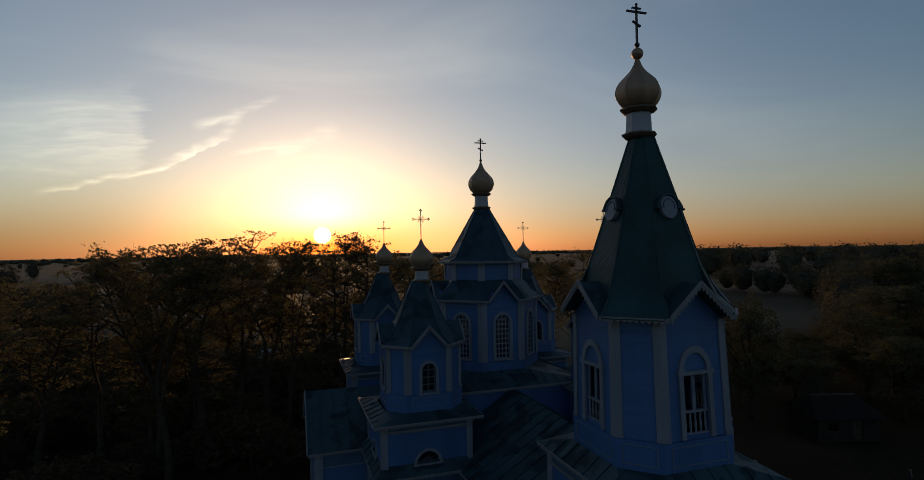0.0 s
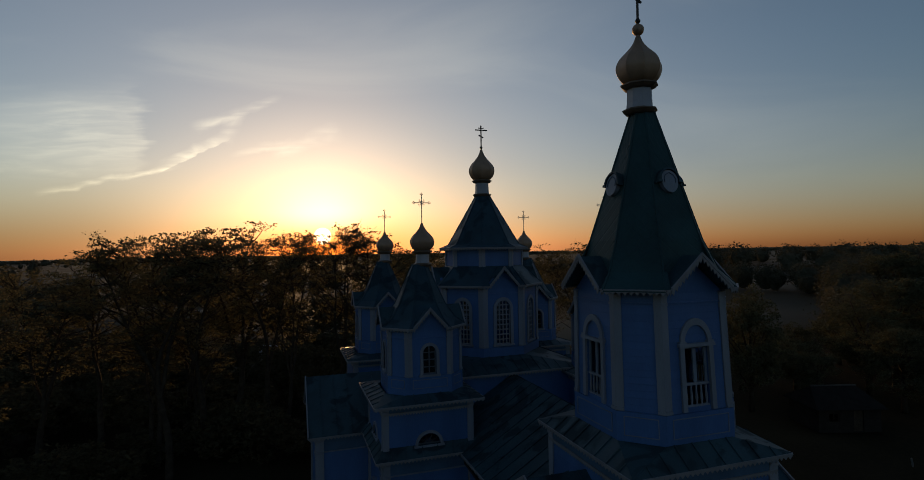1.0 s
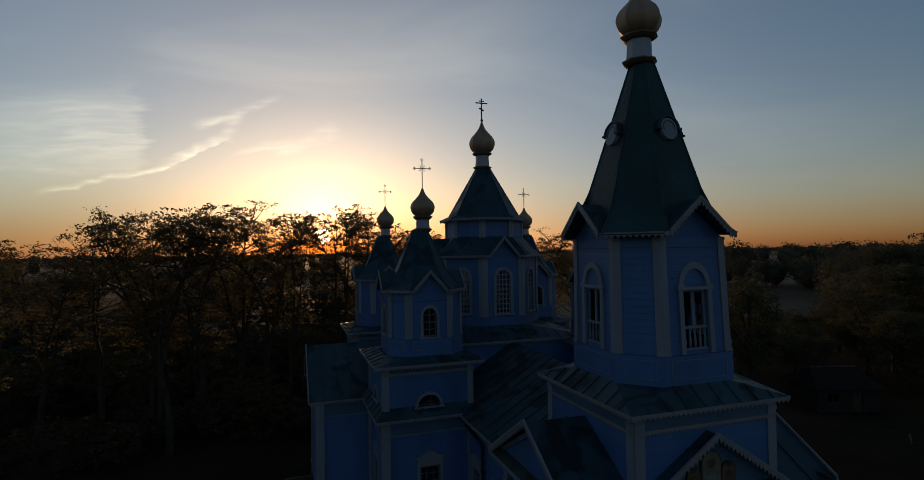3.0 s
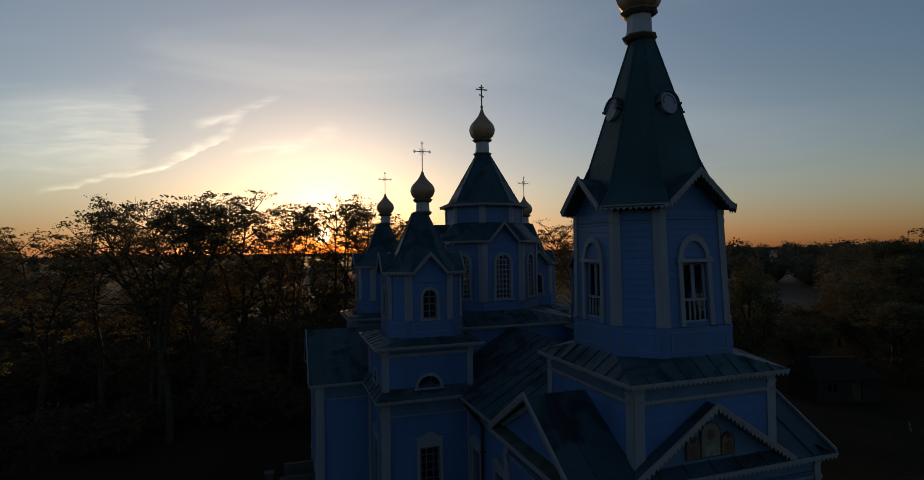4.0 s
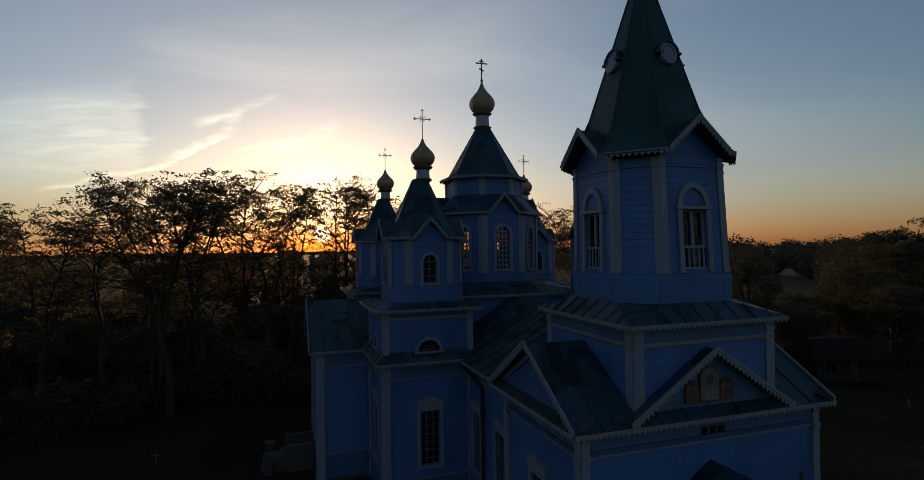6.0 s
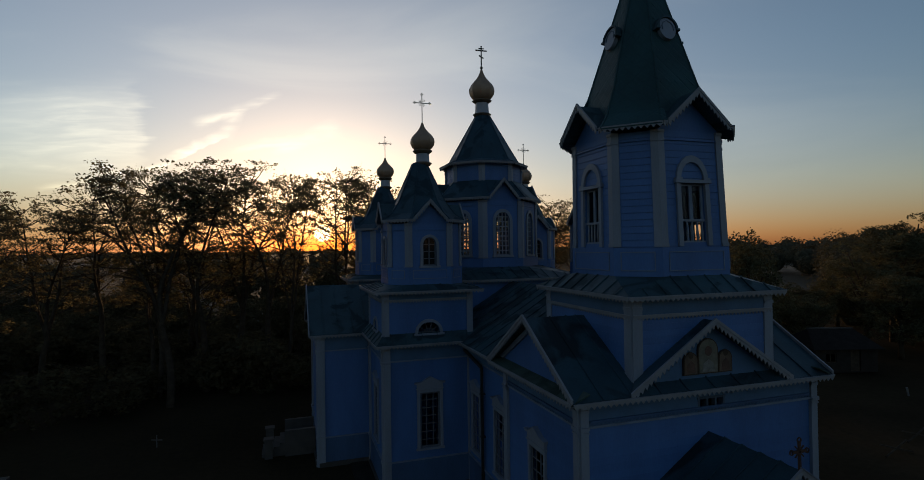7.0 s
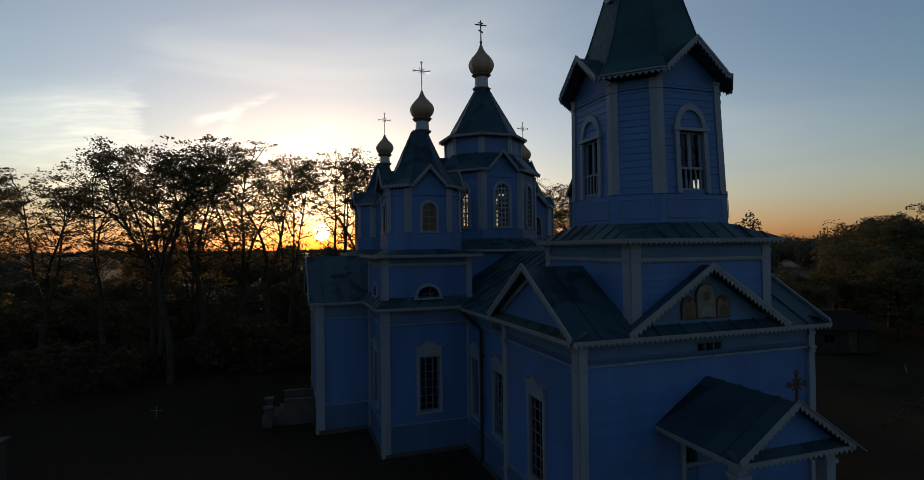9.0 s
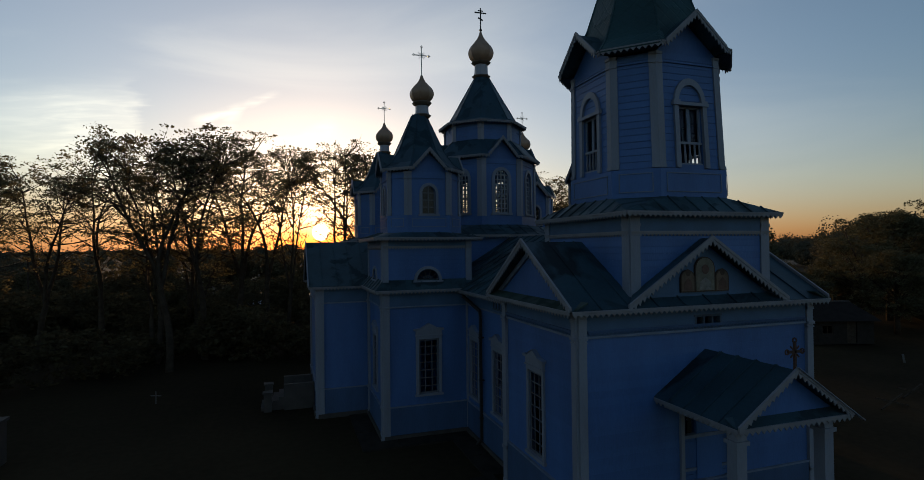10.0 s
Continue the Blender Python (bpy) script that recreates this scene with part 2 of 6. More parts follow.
def meadow_material():
    """Short dark grass by the church; the fields beyond are paler, distance haze put into their colour."""
    m = material("meadow_painted_haze", (0.037, 0.0265, 0.014), 0.95, vary=0.5, scale=0.08, fine=3.0, bump=0.3, spec=0.03)
    nt = m.node_tree
    N, L = nt.nodes.new, nt.links.new
    b = nt.nodes["Principled BSDF"]
    near = b.inputs["Base Color"].links[0].from_socket
    geo, sep, edge, fields, mul, mix = N("ShaderNodeNewGeometry"), N("ShaderNodeSeparateXYZ"), N("ShaderNodeMapRange"), N("ShaderNodeTexNoise"), N("ShaderNodeMath"), N("ShaderNodeMix")
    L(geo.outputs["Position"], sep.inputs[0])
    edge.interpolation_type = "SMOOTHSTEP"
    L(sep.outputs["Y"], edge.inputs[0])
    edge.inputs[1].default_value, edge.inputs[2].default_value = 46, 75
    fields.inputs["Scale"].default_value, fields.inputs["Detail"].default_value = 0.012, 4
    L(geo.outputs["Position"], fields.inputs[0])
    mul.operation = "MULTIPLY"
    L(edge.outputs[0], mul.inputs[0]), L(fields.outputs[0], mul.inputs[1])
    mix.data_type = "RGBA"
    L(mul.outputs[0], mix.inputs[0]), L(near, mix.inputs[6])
    # haze over the far fields, mixed in as a paler ground colour
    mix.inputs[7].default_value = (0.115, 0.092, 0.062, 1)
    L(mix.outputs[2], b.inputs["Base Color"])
    # extra gloss out there stands in for sunlit ground mist
    far_gloss, far_rough = N("ShaderNodeMapRange"), N("ShaderNodeMapRange")
    L(mul.outputs[0], far_gloss.inputs[0]), L(mul.outputs[0], far_rough.inputs[0])
    far_gloss.inputs[3].default_value, far_gloss.inputs[4].default_value = 0.03, 0.07
    far_rough.inputs[3].default_value, far_rough.inputs[4].default_value = 0.95, 0.6
    L(far_gloss.outputs[0], b.inputs["Specular IOR Level"]), L(far_rough.outputs[0], b.inputs["Roughness"])
    return m


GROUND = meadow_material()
WATER = material("still_water", (0.012, 0.013, 0.012), 0.5, vary=0.2, scale=0.3, fine=1.5, bump=0.06, spec=0.2)
APRON = material("earth_stained_concrete", (0.032, 0.026, 0.02), 0.9, vary=0.4, scale=1.5, spec=0.1)
STONE = material("weathered_concrete", (0.058, 0.05, 0.044), 0.85)
BARK = material("bark", (0.06, 0.045, 0.032), 0.95, vary=0.4, scale=3, fine=30, bump=0.5, spec=0.1)


def glass_material():
    m = bpy.data.materials.new("window_glass")
    m.use_nodes = True
    nt = m.node_tree
    N, L = nt.nodes.new, nt.links.new
    clear, shine, mix, fr = N("ShaderNodeBsdfTransparent"), N("ShaderNodeBsdfGlossy"), N("ShaderNodeMixShader"), N("ShaderNodeFresnel")
    clear.inputs[0].default_value = (0.66, 0.7, 0.72, 1)
    shine.inputs["Color"].default_value = (0.5, 0.52, 0.64, 1)
    shine.inputs["Roughness"].default_value = 0.04
    fr.inputs["IOR"].default_value = 1.5
    wave, bp = N("ShaderNodeTexNoise"), N("ShaderNodeBump")
    wave.inputs["Scale"].default_value = 2.5
    bp.inputs["Strength"].default_value, bp.inputs["Distance"].default_value = 0.1, 0.02
    L(wave.outputs[0], bp.inputs["Height"]), L(bp.outputs[0], shine.inputs["Normal"])
    L(fr.outputs[0], mix.inputs[0]), L(clear.outputs[0], mix.inputs[1]), L(shine.outputs[0], mix.inputs[2])
    L(mix.outputs[0], nt.nodes["Material Output"].inputs[0])
    return m


def leaf_material(name, color, trans=0.35):
    m = bpy.data.materials.new(name)
    m.use_nodes = True
    nt = m.node_tree
    N, L = nt.nodes.new, nt.links.new
    b = nt.nodes["Principled BSDF"]
    b.inputs["Roughness"].default_value = 0.6
    b.inputs["Specular IOR Level"].default_value = 0.0
    geo, ramp = N("ShaderNodeNewGeometry"), N("ShaderNodeValToRGB")
    c = Vector(color)
    ramp.color_ramp.elements[0].color = (*(c * 0.75), 1)
    ramp.color_ramp.elements[1].color = (*(c * 1.2), 1)
    L(geo.outputs["Random Per Island"], ramp.inputs[0])
    L(ramp.outputs[0], b.inputs["Base Color"])
    tr, mix = N("ShaderNodeBsdfTranslucent"), N("ShaderNodeMixShader")
    L(ramp.outputs[0], tr.inputs[0])
    mix.inputs[0].default_value = trans
    out = nt.nodes["Material Output"]
    L(b.outputs[0], mix.inputs[1]), L(tr.outputs[0], mix.inputs[2]), L(mix.outputs[0], out.inputs[0])
    return m


GLASS = glass_material()
LEAF = leaf_material("locust_leaves", (0.12, 0.104, 0.055), 0.54)
FAR_LEAF = leaf_material("distant_leaves", (0.085, 0.08, 0.055), 0.15)
LEAF3 = leaf_material("thicket_leaves", (0.088, 0.072, 0.04), 0.3)
LEAF2 = leaf_material("far_leaves", (0.1, 0.096, 0.054), 0.2)

# ---- mesh helpers ----
ID = Matrix.Identity(4)


def rot(deg):
    return Matrix.Rotation(radians(deg), 4, "Z")


def at(x, y, z=0.0, deg=0.0):
    return Matrix.Translation((x, y, z)) @ rot(deg)


def thing(name, label, category, loc=(0, 0, 0), group="", kind=""):
    e = new(name)
    e.location = loc
    return tagged(e, label, category, group, kind)


def mesh_of(name, bm, mat, smooth=False):
    me = bpy.data.meshes.new(name)
    bmesh.ops.recalc_face_normals(bm, faces=bm.faces[:])
    bm.to_mesh(me)
    bm.free()
    me.materials.append(mat)
    if smooth:
        me.polygons.foreach_set("use_smooth", [True] * len(me.polygons))
    return me


def put(ob, parent):
    """Lay ob, whose mesh is in world metres, under its parent, which may stand elsewhere."""
    ob.parent = parent
    m = Matrix.Identity(4)
    p = parent
    while p is not None:
        m = p.matrix_basis @ p.matrix_parent_inverse @ m if p.parent is None else p.matrix_parent_inverse @ p.matrix_basis @ m
        p = p.parent
    ob.matrix_parent_inverse = m.inverted()
    return ob


def part(name, bm, mat, parent, label="", smooth=False):
    ob = new(name, mesh_of(name, bm, mat, smooth))
    put(ob, parent)
    return tagged(ob, label) if label else ob


def hexa(bm, pts):
    v = [bm.verts.new(p) for p in pts]
    for f in ((0, 1, 2, 3), (7, 6, 5, 4), (0, 4, 5, 1), (1, 5, 6, 2), (2, 6, 7, 3), (3, 7, 4, 0)):
        bm.faces.new([v[i] for i in f])


def box(bm, m, x0, x1, y0, y1, z0, z1):
    hexa(bm, [m @ Vector(p) for p in ((x0, y0, z0), (x1, y0, z0), (x1, y1, z0), (x0, y1, z0), (x0, y0, z1), (x1, y0, z1), (x1, y1, z1), (x0, y1, z1))])


def slab(bm, m, poly, y0, y1):
    """A polygon in the local x-z plane, thickened from y0 to y1."""
    a = [bm.verts.new(m @ Vector((x, y0, z))) for x, z in poly]
    b = [bm.verts.new(m @ Vector((x, y1, z))) for x, z in poly]
    n = len(poly)
    bm.faces.new(a), bm.faces.new(b[::-1])
    for i in range(n):
        j = (i + 1) % n
        bm.faces.new((a[i], b[i], b[j], a[j]))


def plate(bm, pts, thick=0.04):
    """A flat polygon in space, thickened downwards."""
    a = [bm.verts.new(p) for p in pts]
    b = [bm.verts.new(Vector(p) - Vector((0, 0, thick))) for p in pts]
    n = len(pts)
    bm.faces.new(a), bm.faces.new(b[::-1])
    for i in range(n):
        j = (i + 1) % n
        bm.faces.new((a[i], b[i], b[j], a[j]))


def lathe(bm, prof, cx, cy, seg=24, turn=0.0):
    rings = []
    for r, z in prof:
        rings.append([bm.verts.new((cx + r * math.cos(turn + 2 * math.pi * i / seg), cy + r * math.sin(turn + 2 * math.pi * i / seg), z)) for i in range(seg)])
    for a, b in zip(rings, rings[1:]):
        for i in range(seg):
            bm.faces.new((a[i], a[(i + 1) % seg], b[(i + 1) % seg], b[i]))
    bm.faces.new(rings[0][::-1]), bm.faces.new(rings[-1])


def octa(h, s):
    return [(-s, -h), (s, -h), (h, -s), (h, s), (s, h), (-s, h), (-h, s), (-h, -s)]


def stack(bm, rings):
    """Rings of points, joined one to the next and closed at both ends."""
    vs = [[bm.verts.new(p) for p in r] for r in rings]
    n = len(rings[0])
    for a, b in zip(vs, vs[1:]):
        for i in range(n):
            bm.faces.new((a[i], a[(i + 1) % n], b[(i + 1) % n], b[i]))
    bm.faces.new(vs[0][::-1]), bm.faces.new(vs[-1])


def arch_height(x, half, spring, rise):
    return spring + rise * math.sqrt(max(0.0, 1 - (x / half) ** 2)) if rise else spring


def wall_panel(bm, m, x0, x1, z0, z1, openings=(), thick=0.2):
    """openings: (centre x, half width, sill z, spring z, rise); rise 0 has a flat head. The outer face lies at local y = 0."""
    cuts = {x0, x1}
    for cx, hw, zs, zt, rise in openings:
        n = 8 if rise else 1
        cuts |= {cx - hw * math.cos(math.pi * i / n) for i in range(n + 1)}
    xs = sorted(cuts)
    for a, b in zip(xs, xs[1:]):
        if b - a < 1e-5:
            continue
        mid = (a + b) / 2
        op = [o for o in openings if abs(mid - o[0]) < o[1]]
        if not op:
            slab(bm, m, [(a, z0), (b, z0), (b, z1), (a, z1)], 0, thick)
        else:
            cx, hw, zs, zt, rise = op[0]
            if zs > z0:
                slab(bm, m, [(a, z0), (b, z0), (b, zs), (a, zs)], 0, thick)
            slab(bm, m, [(a, arch_height(a - cx, hw, zt, rise)), (b, arch_height(b - cx, hw, zt, rise)), (b, z1), (a, z1)], 0, thick)


def board_rows(x0, x1, z0, z1, openings=(), pitch=0.2, top=None):
    """The runs of boards on a wall: (xa, xb, za, zb). top(z): the half width left at height z under a gable."""
    runs = []
    n = max(1, round((z1 - z0) / pitch))
    p = (z1 - z0) / n
    for i in range(n):
        za, zb = z0 + i * p, z0 + (i + 1) * p
        segs = [(x0, x1)]
        for cx, hw, zs, zt, rise in openings:
            if zb <= zs + 0.02 or za >= zt + rise - 0.02:
                continue
            zz = max(za, zt)
            w = hw * math.sqrt(max(0, 1 - ((zz - zt) / rise) ** 2)) if rise and za > zt else hw
            segs = [q for s in segs for q in ((s[0], min(s[1], cx - w)), (max(s[0], cx + w), s[1])) if q[1] - q[0] > 0.03]
        runs += [(a, b, za, zb) for a, b in segs]
    return runs


def unit_board():
    bm = bmesh.new()
    # clapboard: the lower edge stands further out than the upper one
    prof = [(0, 0), (-1, 0.0), (-1, 0.12), (-0.25, 0.97), (0, 0.97)]
    a = [bm.verts.new((0, y, z)) for y, z in prof]
    b = [bm.verts.new((1, y, z)) for y, z in prof]
    bm.faces.new(a), bm.faces.new(b[::-1])
    for i in range(5):
        j = (i + 1) % 5
        bm.faces.new((a[i], b[i], b[j], a[j]))
    return mesh_of("board", bm, BLUE)


BOARD = unit_board()
PLANKS = []  # (matrix, parent) of the boards laid one by one, at the end of the file


def siding(m, parent, x0, x1, z0, z1, openings=(), pitch=0.2, single=False, depth=0.028):
    runs = board_rows(x0, x1, z0, z1, openings, pitch)
    if single:
        for a, b, za, zb in runs:
            PLANKS.append((m @ Matrix.Translation((a, 0, za)) @ Matrix.Diagonal((b - a, depth, zb - za, 1)), parent))
        return
    bm = bmesh.new()
    prof = [(0, 0), (-1, 0.0), (-1, 0.12), (-0.25, 0.97), (0, 0.97)]
    for x_a, x_b, za, zb in runs:
        a = [bm.verts.new(m @ Vector((x_a, y * depth, za + z * (zb - za)))) for y, z in prof]
        b = [bm.verts.new(m @ Vector((x_b, y * depth, za + z * (zb - za)))) for y, z in prof]
        bm.faces.new(a), bm.faces.new(b[::-1])
        for i in range(5):
            j = (i + 1) % 5
            bm.faces.new((a[i], b[i], b[j], a[j]))
    tagged(part("siding", bm, BLUE, parent), kind="stuff")


def valance(parent, p, q, drop=0.14, tooth=0.17, name="valance", mat=None):
    """A scalloped fascia hanging from the line p-q."""
    p, q = Vector(p), Vector(q)
    d = q - p
    length = d.length
    flat = Vector((d.x, d.y, 0)).normalized()
    nrm = Vector((flat.y, -flat.x, 0))
    n = max(2, round(length / tooth))
    bm = bmesh.new()
    th = 0.03
    for i in range(n):
        a, b = p + d * (i / n), p + d * ((i + 1) / n)
        w = b - a
        up = Vector((0, 0, 1))
        pts = [a, a - up * drop * 0.4, a + w * 0.22 - up * drop * 0.62, a + w * 0.5 - up * drop * 1.05, a + w * 0.78 - up * drop * 0.62, b - up * drop * 0.4, b]
        f1 = [bm.verts.new(v + nrm * th / 2) for v in pts]
        f2 = [bm.verts.new(v - nrm * th / 2) for v in pts]
        bm.faces.new(f1), bm.faces.new(f2[::-1])
        for k in range(len(pts) - 1):
            bm.faces.new((f1[k], f2[k], f2[k + 1], f1[k + 1]))
        bm.faces.new((f1[-1], f2[-1], f2[0], f1[0]))
    # a plain moulded strip over the scallops
    bmx = [p + nrm * 0.035, q + nrm * 0.035, q - nrm * 0.03, p - nrm * 0.03]
    high = 0.085 if name == "bargeboard" else 0.03
    hexa(bm, [v - Vector((0, 0, 0.015)) for v in bmx] + [v + Vector((0, 0, high)) for v in bmx])
    return part(name, bm, mat or LACE, parent)


def clip_strip(poly, u, lo, hi):
    """The part of a flat polygon whose coordinate along u lies between lo and hi."""
    for sign, lim in ((1, lo), (-1, -hi)):
        res = []
        for i, a in enumerate(poly):
            b = poly[(i + 1) % len(poly)]
            da, db = sign * a.dot(u) - lim, sign * b.dot(u) - lim
            if da >= 0:
                res.append(a)
            if da * db < 0:
                res.append(a + (b - a) * (da / (da - db)))
        poly = res
        if len(poly) < 3:
            return []
    return poly


def roof_slope(parent, pts, width=0.6, name="roof_sheet", mat=None):
    """Standing-seam sheets over one roof slope; the first two points are its eave."""
    pts = [Vector(p) for p in pts]
    u = (pts[1] - pts[0]).normalized()
    nrm = (pts[1] - pts[0]).cross(pts[2] - pts[0]).normalized()
    if nrm.z < 0:
        nrm = -nrm
    ks = [p.dot(u) for p in pts]
    lo, hi = min(ks), max(ks)
    n = max(1, round((hi - lo) / width))
    w = (hi - lo) / n
    for i in range(n):
        poly = clip_strip(pts, u, lo + i * w, lo + (i + 1) * w)
        if len(poly) < 3:
            continue
        bm = bmesh.new()
        a = [bm.verts.new(p + nrm * 0.012) for p in poly]
        b = [bm.verts.new(p - nrm * 0.03) for p in poly]
        bm.faces.new(a), bm.faces.new(b[::-1])
        for k in range(len(poly)):
            j = (k + 1) % len(poly)
            bm.faces.new((a[k], b[k], b[j], a[j]))
        # the folded seam along one edge of the sheet
        edge = [p for p in poly if abs(p.dot(u) - (lo + i * w)) < 1e-4]
        if i and len(edge) >= 2:
            e0, e1 = edge[0], edge[-1]
            q = [e0 - u * 0.018, e0 + u * 0.018, e1 + u * 0.018, e1 - u * 0.018]
            hexa(bm, [v - nrm * 0.01 for v in q] + [v + nrm * 0.05 for v in q])
        part(name, bm, mat or ROOF, parent)


def beam(bm, p, q, w, h=None):
    """A square bar from p to q."""
    p, q = Vector(p), Vector(q)
    h = h or w
    d = (q - p).normalized()
    side = d.cross(Vector((0, 0, 1)))
    side = side.normalized() if side.length > 1e-3 else Vector((1, 0, 0))
    up = side.cross(d)
    c = [-side * w / 2 - up * h / 2, side * w / 2 - up * h / 2, side * w / 2 + up * h / 2, -side * w / 2 + up * h / 2]
    hexa(bm, [p + v for v in c] + [q + v for v in c])


def ball(bm, c, r, seg=10):
    lathe(bm, [(r * max(0.05, math.sin(math.pi * k / 8)), c[2] - r * math.cos(math.pi * k / 8)) for k in range(9)], c[0], c[1], seg)


# ---- parts that recur ----


def window(m, parent, cx, half, sill, spring, rise, cols, rows, casing=0.14, name="window", lintel=0.0, glazed=True, bar=0.045, stile=0.03, reveal=0.07, sash_mat=None):
    """A window in a wall opening: casing on the wall, sash bars and panes inside it."""
    bm = bmesh.new()
    n = 12
    inner = [(cx - half, sill)] + [(cx - half * math.cos(math.pi * i / n), arch_height(half * math.cos(math.pi * i / n), half, spring, rise)) for i in range(n + 1)] + [(cx + half, sill)] if rise else [(cx - half, sill), (cx - half, spring), (cx + half, spring), (cx + half, sill)]
    ho = half + casing
    outer = [(cx - ho, sill)] + [(cx - ho * math.cos(math.pi * i / n), arch_height(ho * math.cos(math.pi * i / n), ho, spring, rise + casing)) for i in range(n + 1)] + [(cx + ho, sill)] if rise else [(cx - ho, sill), (cx - ho, spring + casing), (cx + ho, spring + casing), (cx + ho, sill)]
    for i in range(len(inner) - 1):
        slab(bm, m, [inner[i], inner[i + 1], outer[i + 1], outer[i]], -0.075, 0.03)
    win = part(name, bm, TRIM, parent)
    bm = bmesh.new()
    box(bm, m, cx - ho - 0.05, cx + ho + 0.05, -0.12, 0.03, sill - 0.09, sill)
    part("sill", bm, TRIM, win)
    if lintel:
        bm = bmesh.new()
        z = spring + casing
        hw, zh = ho + 0.1, z + lintel * 0.46
        slab(bm, m, [(cx - ho, z), (cx + ho, z), (cx + ho, zh), (cx - ho, zh)], -0.09, 0.02)
        box(bm, m, cx - ho - 0.03, cx + ho + 0.03, -0.12, 0.02, z + 0.01, z + 0.05)
        crest = [(hw, zh), (hw, zh + 0.06), (half * 0.85, zh + 0.09), (half * 0.25, z + lintel * 0.9), (0, z + lintel)]
        slab(bm, m, [(cx + x, q) for x, q in crest] + [(cx - x, q) for x, q in crest[-2::-1]], -0.14, 0.02)
        part("lintel", bm, TRIM, win)
        bm = bmesh.new()
        rim = [(cx - x, q) for x, q in crest[1:]] + [(cx + x, q) for x, q in crest[-2:0:-1]]
        for (xa, za), (xb, zb) in zip(rim, rim[1:]):
            slab(bm, m, [(xa, za + 0.004), (xb, zb + 0.004), (xb, zb + 0.024), (xa, za + 0.024)], -0.17, 0.02)
        part("tin_cover", bm, MOULD, win)
    top = spring + rise
    bm = bmesh.new()
    for i in range(cols + 1):
        x = cx - half + 2 * half * i / cols
        x = min(max(x, cx - half + 0.025), cx + half - 0.025)
        t = arch_height(min(abs(x - cx), half * 0.999), half, spring, rise) if rise else spring
        w = stile if i in (0, cols) else bar / 2
        box(bm, m, x - w, x + w, reveal, reveal + 0.04, sill, max(t, sill + 0.1))
    for j in range(rows + 1):
        z = sill + (top - sill) * j / rows
        z = min(max(z, sill + 0.03), top - 0.03)
        hw = half if z <= spring or not rise else half * math.sqrt(max(0.02, 1 - ((z - spring) / rise) ** 2))
        w = stile if j == 0 or (j == rows and not rise) else bar / 2
        box(bm, m, cx - hw, cx + hw, reveal + 0.005, reveal + 0.035, z - w, z + w)
    part("sash", bm, sash_mat or SASH, win)
    if glazed:
        bm = bmesh.new()
        face = [bm.verts.new(m @ Vector((x, reveal + 0.02, z))) for x, z in inner]
        bm.faces.new(face[::-1])
        pane = part("pane", bm, GLASS, win)
        pane.visible_shadow = False
    return win


def pilaster_pair(parent, m, x_end, width, z0, z1, m2, x2, proud=0.06):
    """A bent corner board: width on each of two neighbouring faces, with a base block and a cap."""
    bm = bmesh.new()
    for mm, xe, s in ((m, x_end, -1), (m2, x2, 1)):
        for za, zb, pr in ((z0, z1, proud), (z0, z0 + 0.1, proud + 0.03), (z1 - 0.34, z1 - 0.26, proud + 0.03), (z1 - 0.08, z1, proud + 0.03)) + (((1.4, 1.5, proud + 0.04), (0, 0.3, proud + 0.02), (z1 - 0.8, z1 - 0.72, proud + 0.05), (z1 - 0.9, z1 - 0.86, proud + 0.03)) if z0 == 0 else ()):
            a, b = (xe - width, xe + pr * 0.4) if s < 0 else (xe - pr * 0.4, xe + width)
            box(bm, mm, a, b, -pr, 0.01, za, zb)
    return part("pilaster", bm, TRIM, parent)


def faces_of_octagon(cx, cy, h, s):
    """(matrix of a face, half width, is it a cardinal face), going round from the west face."""
    res = []
    d, w = (h + s) / math.sqrt(2), (h - s) / math.sqrt(2)
    for k in range(8):
        deg = 45 * k
        dist, half = (h, s) if k % 2 == 0 else (d, w)
        a = radians(deg)
        res.append((at(cx + dist * math.sin(a), cy - dist * math.cos(a), 0, deg), half, k % 2 == 0))
    return res


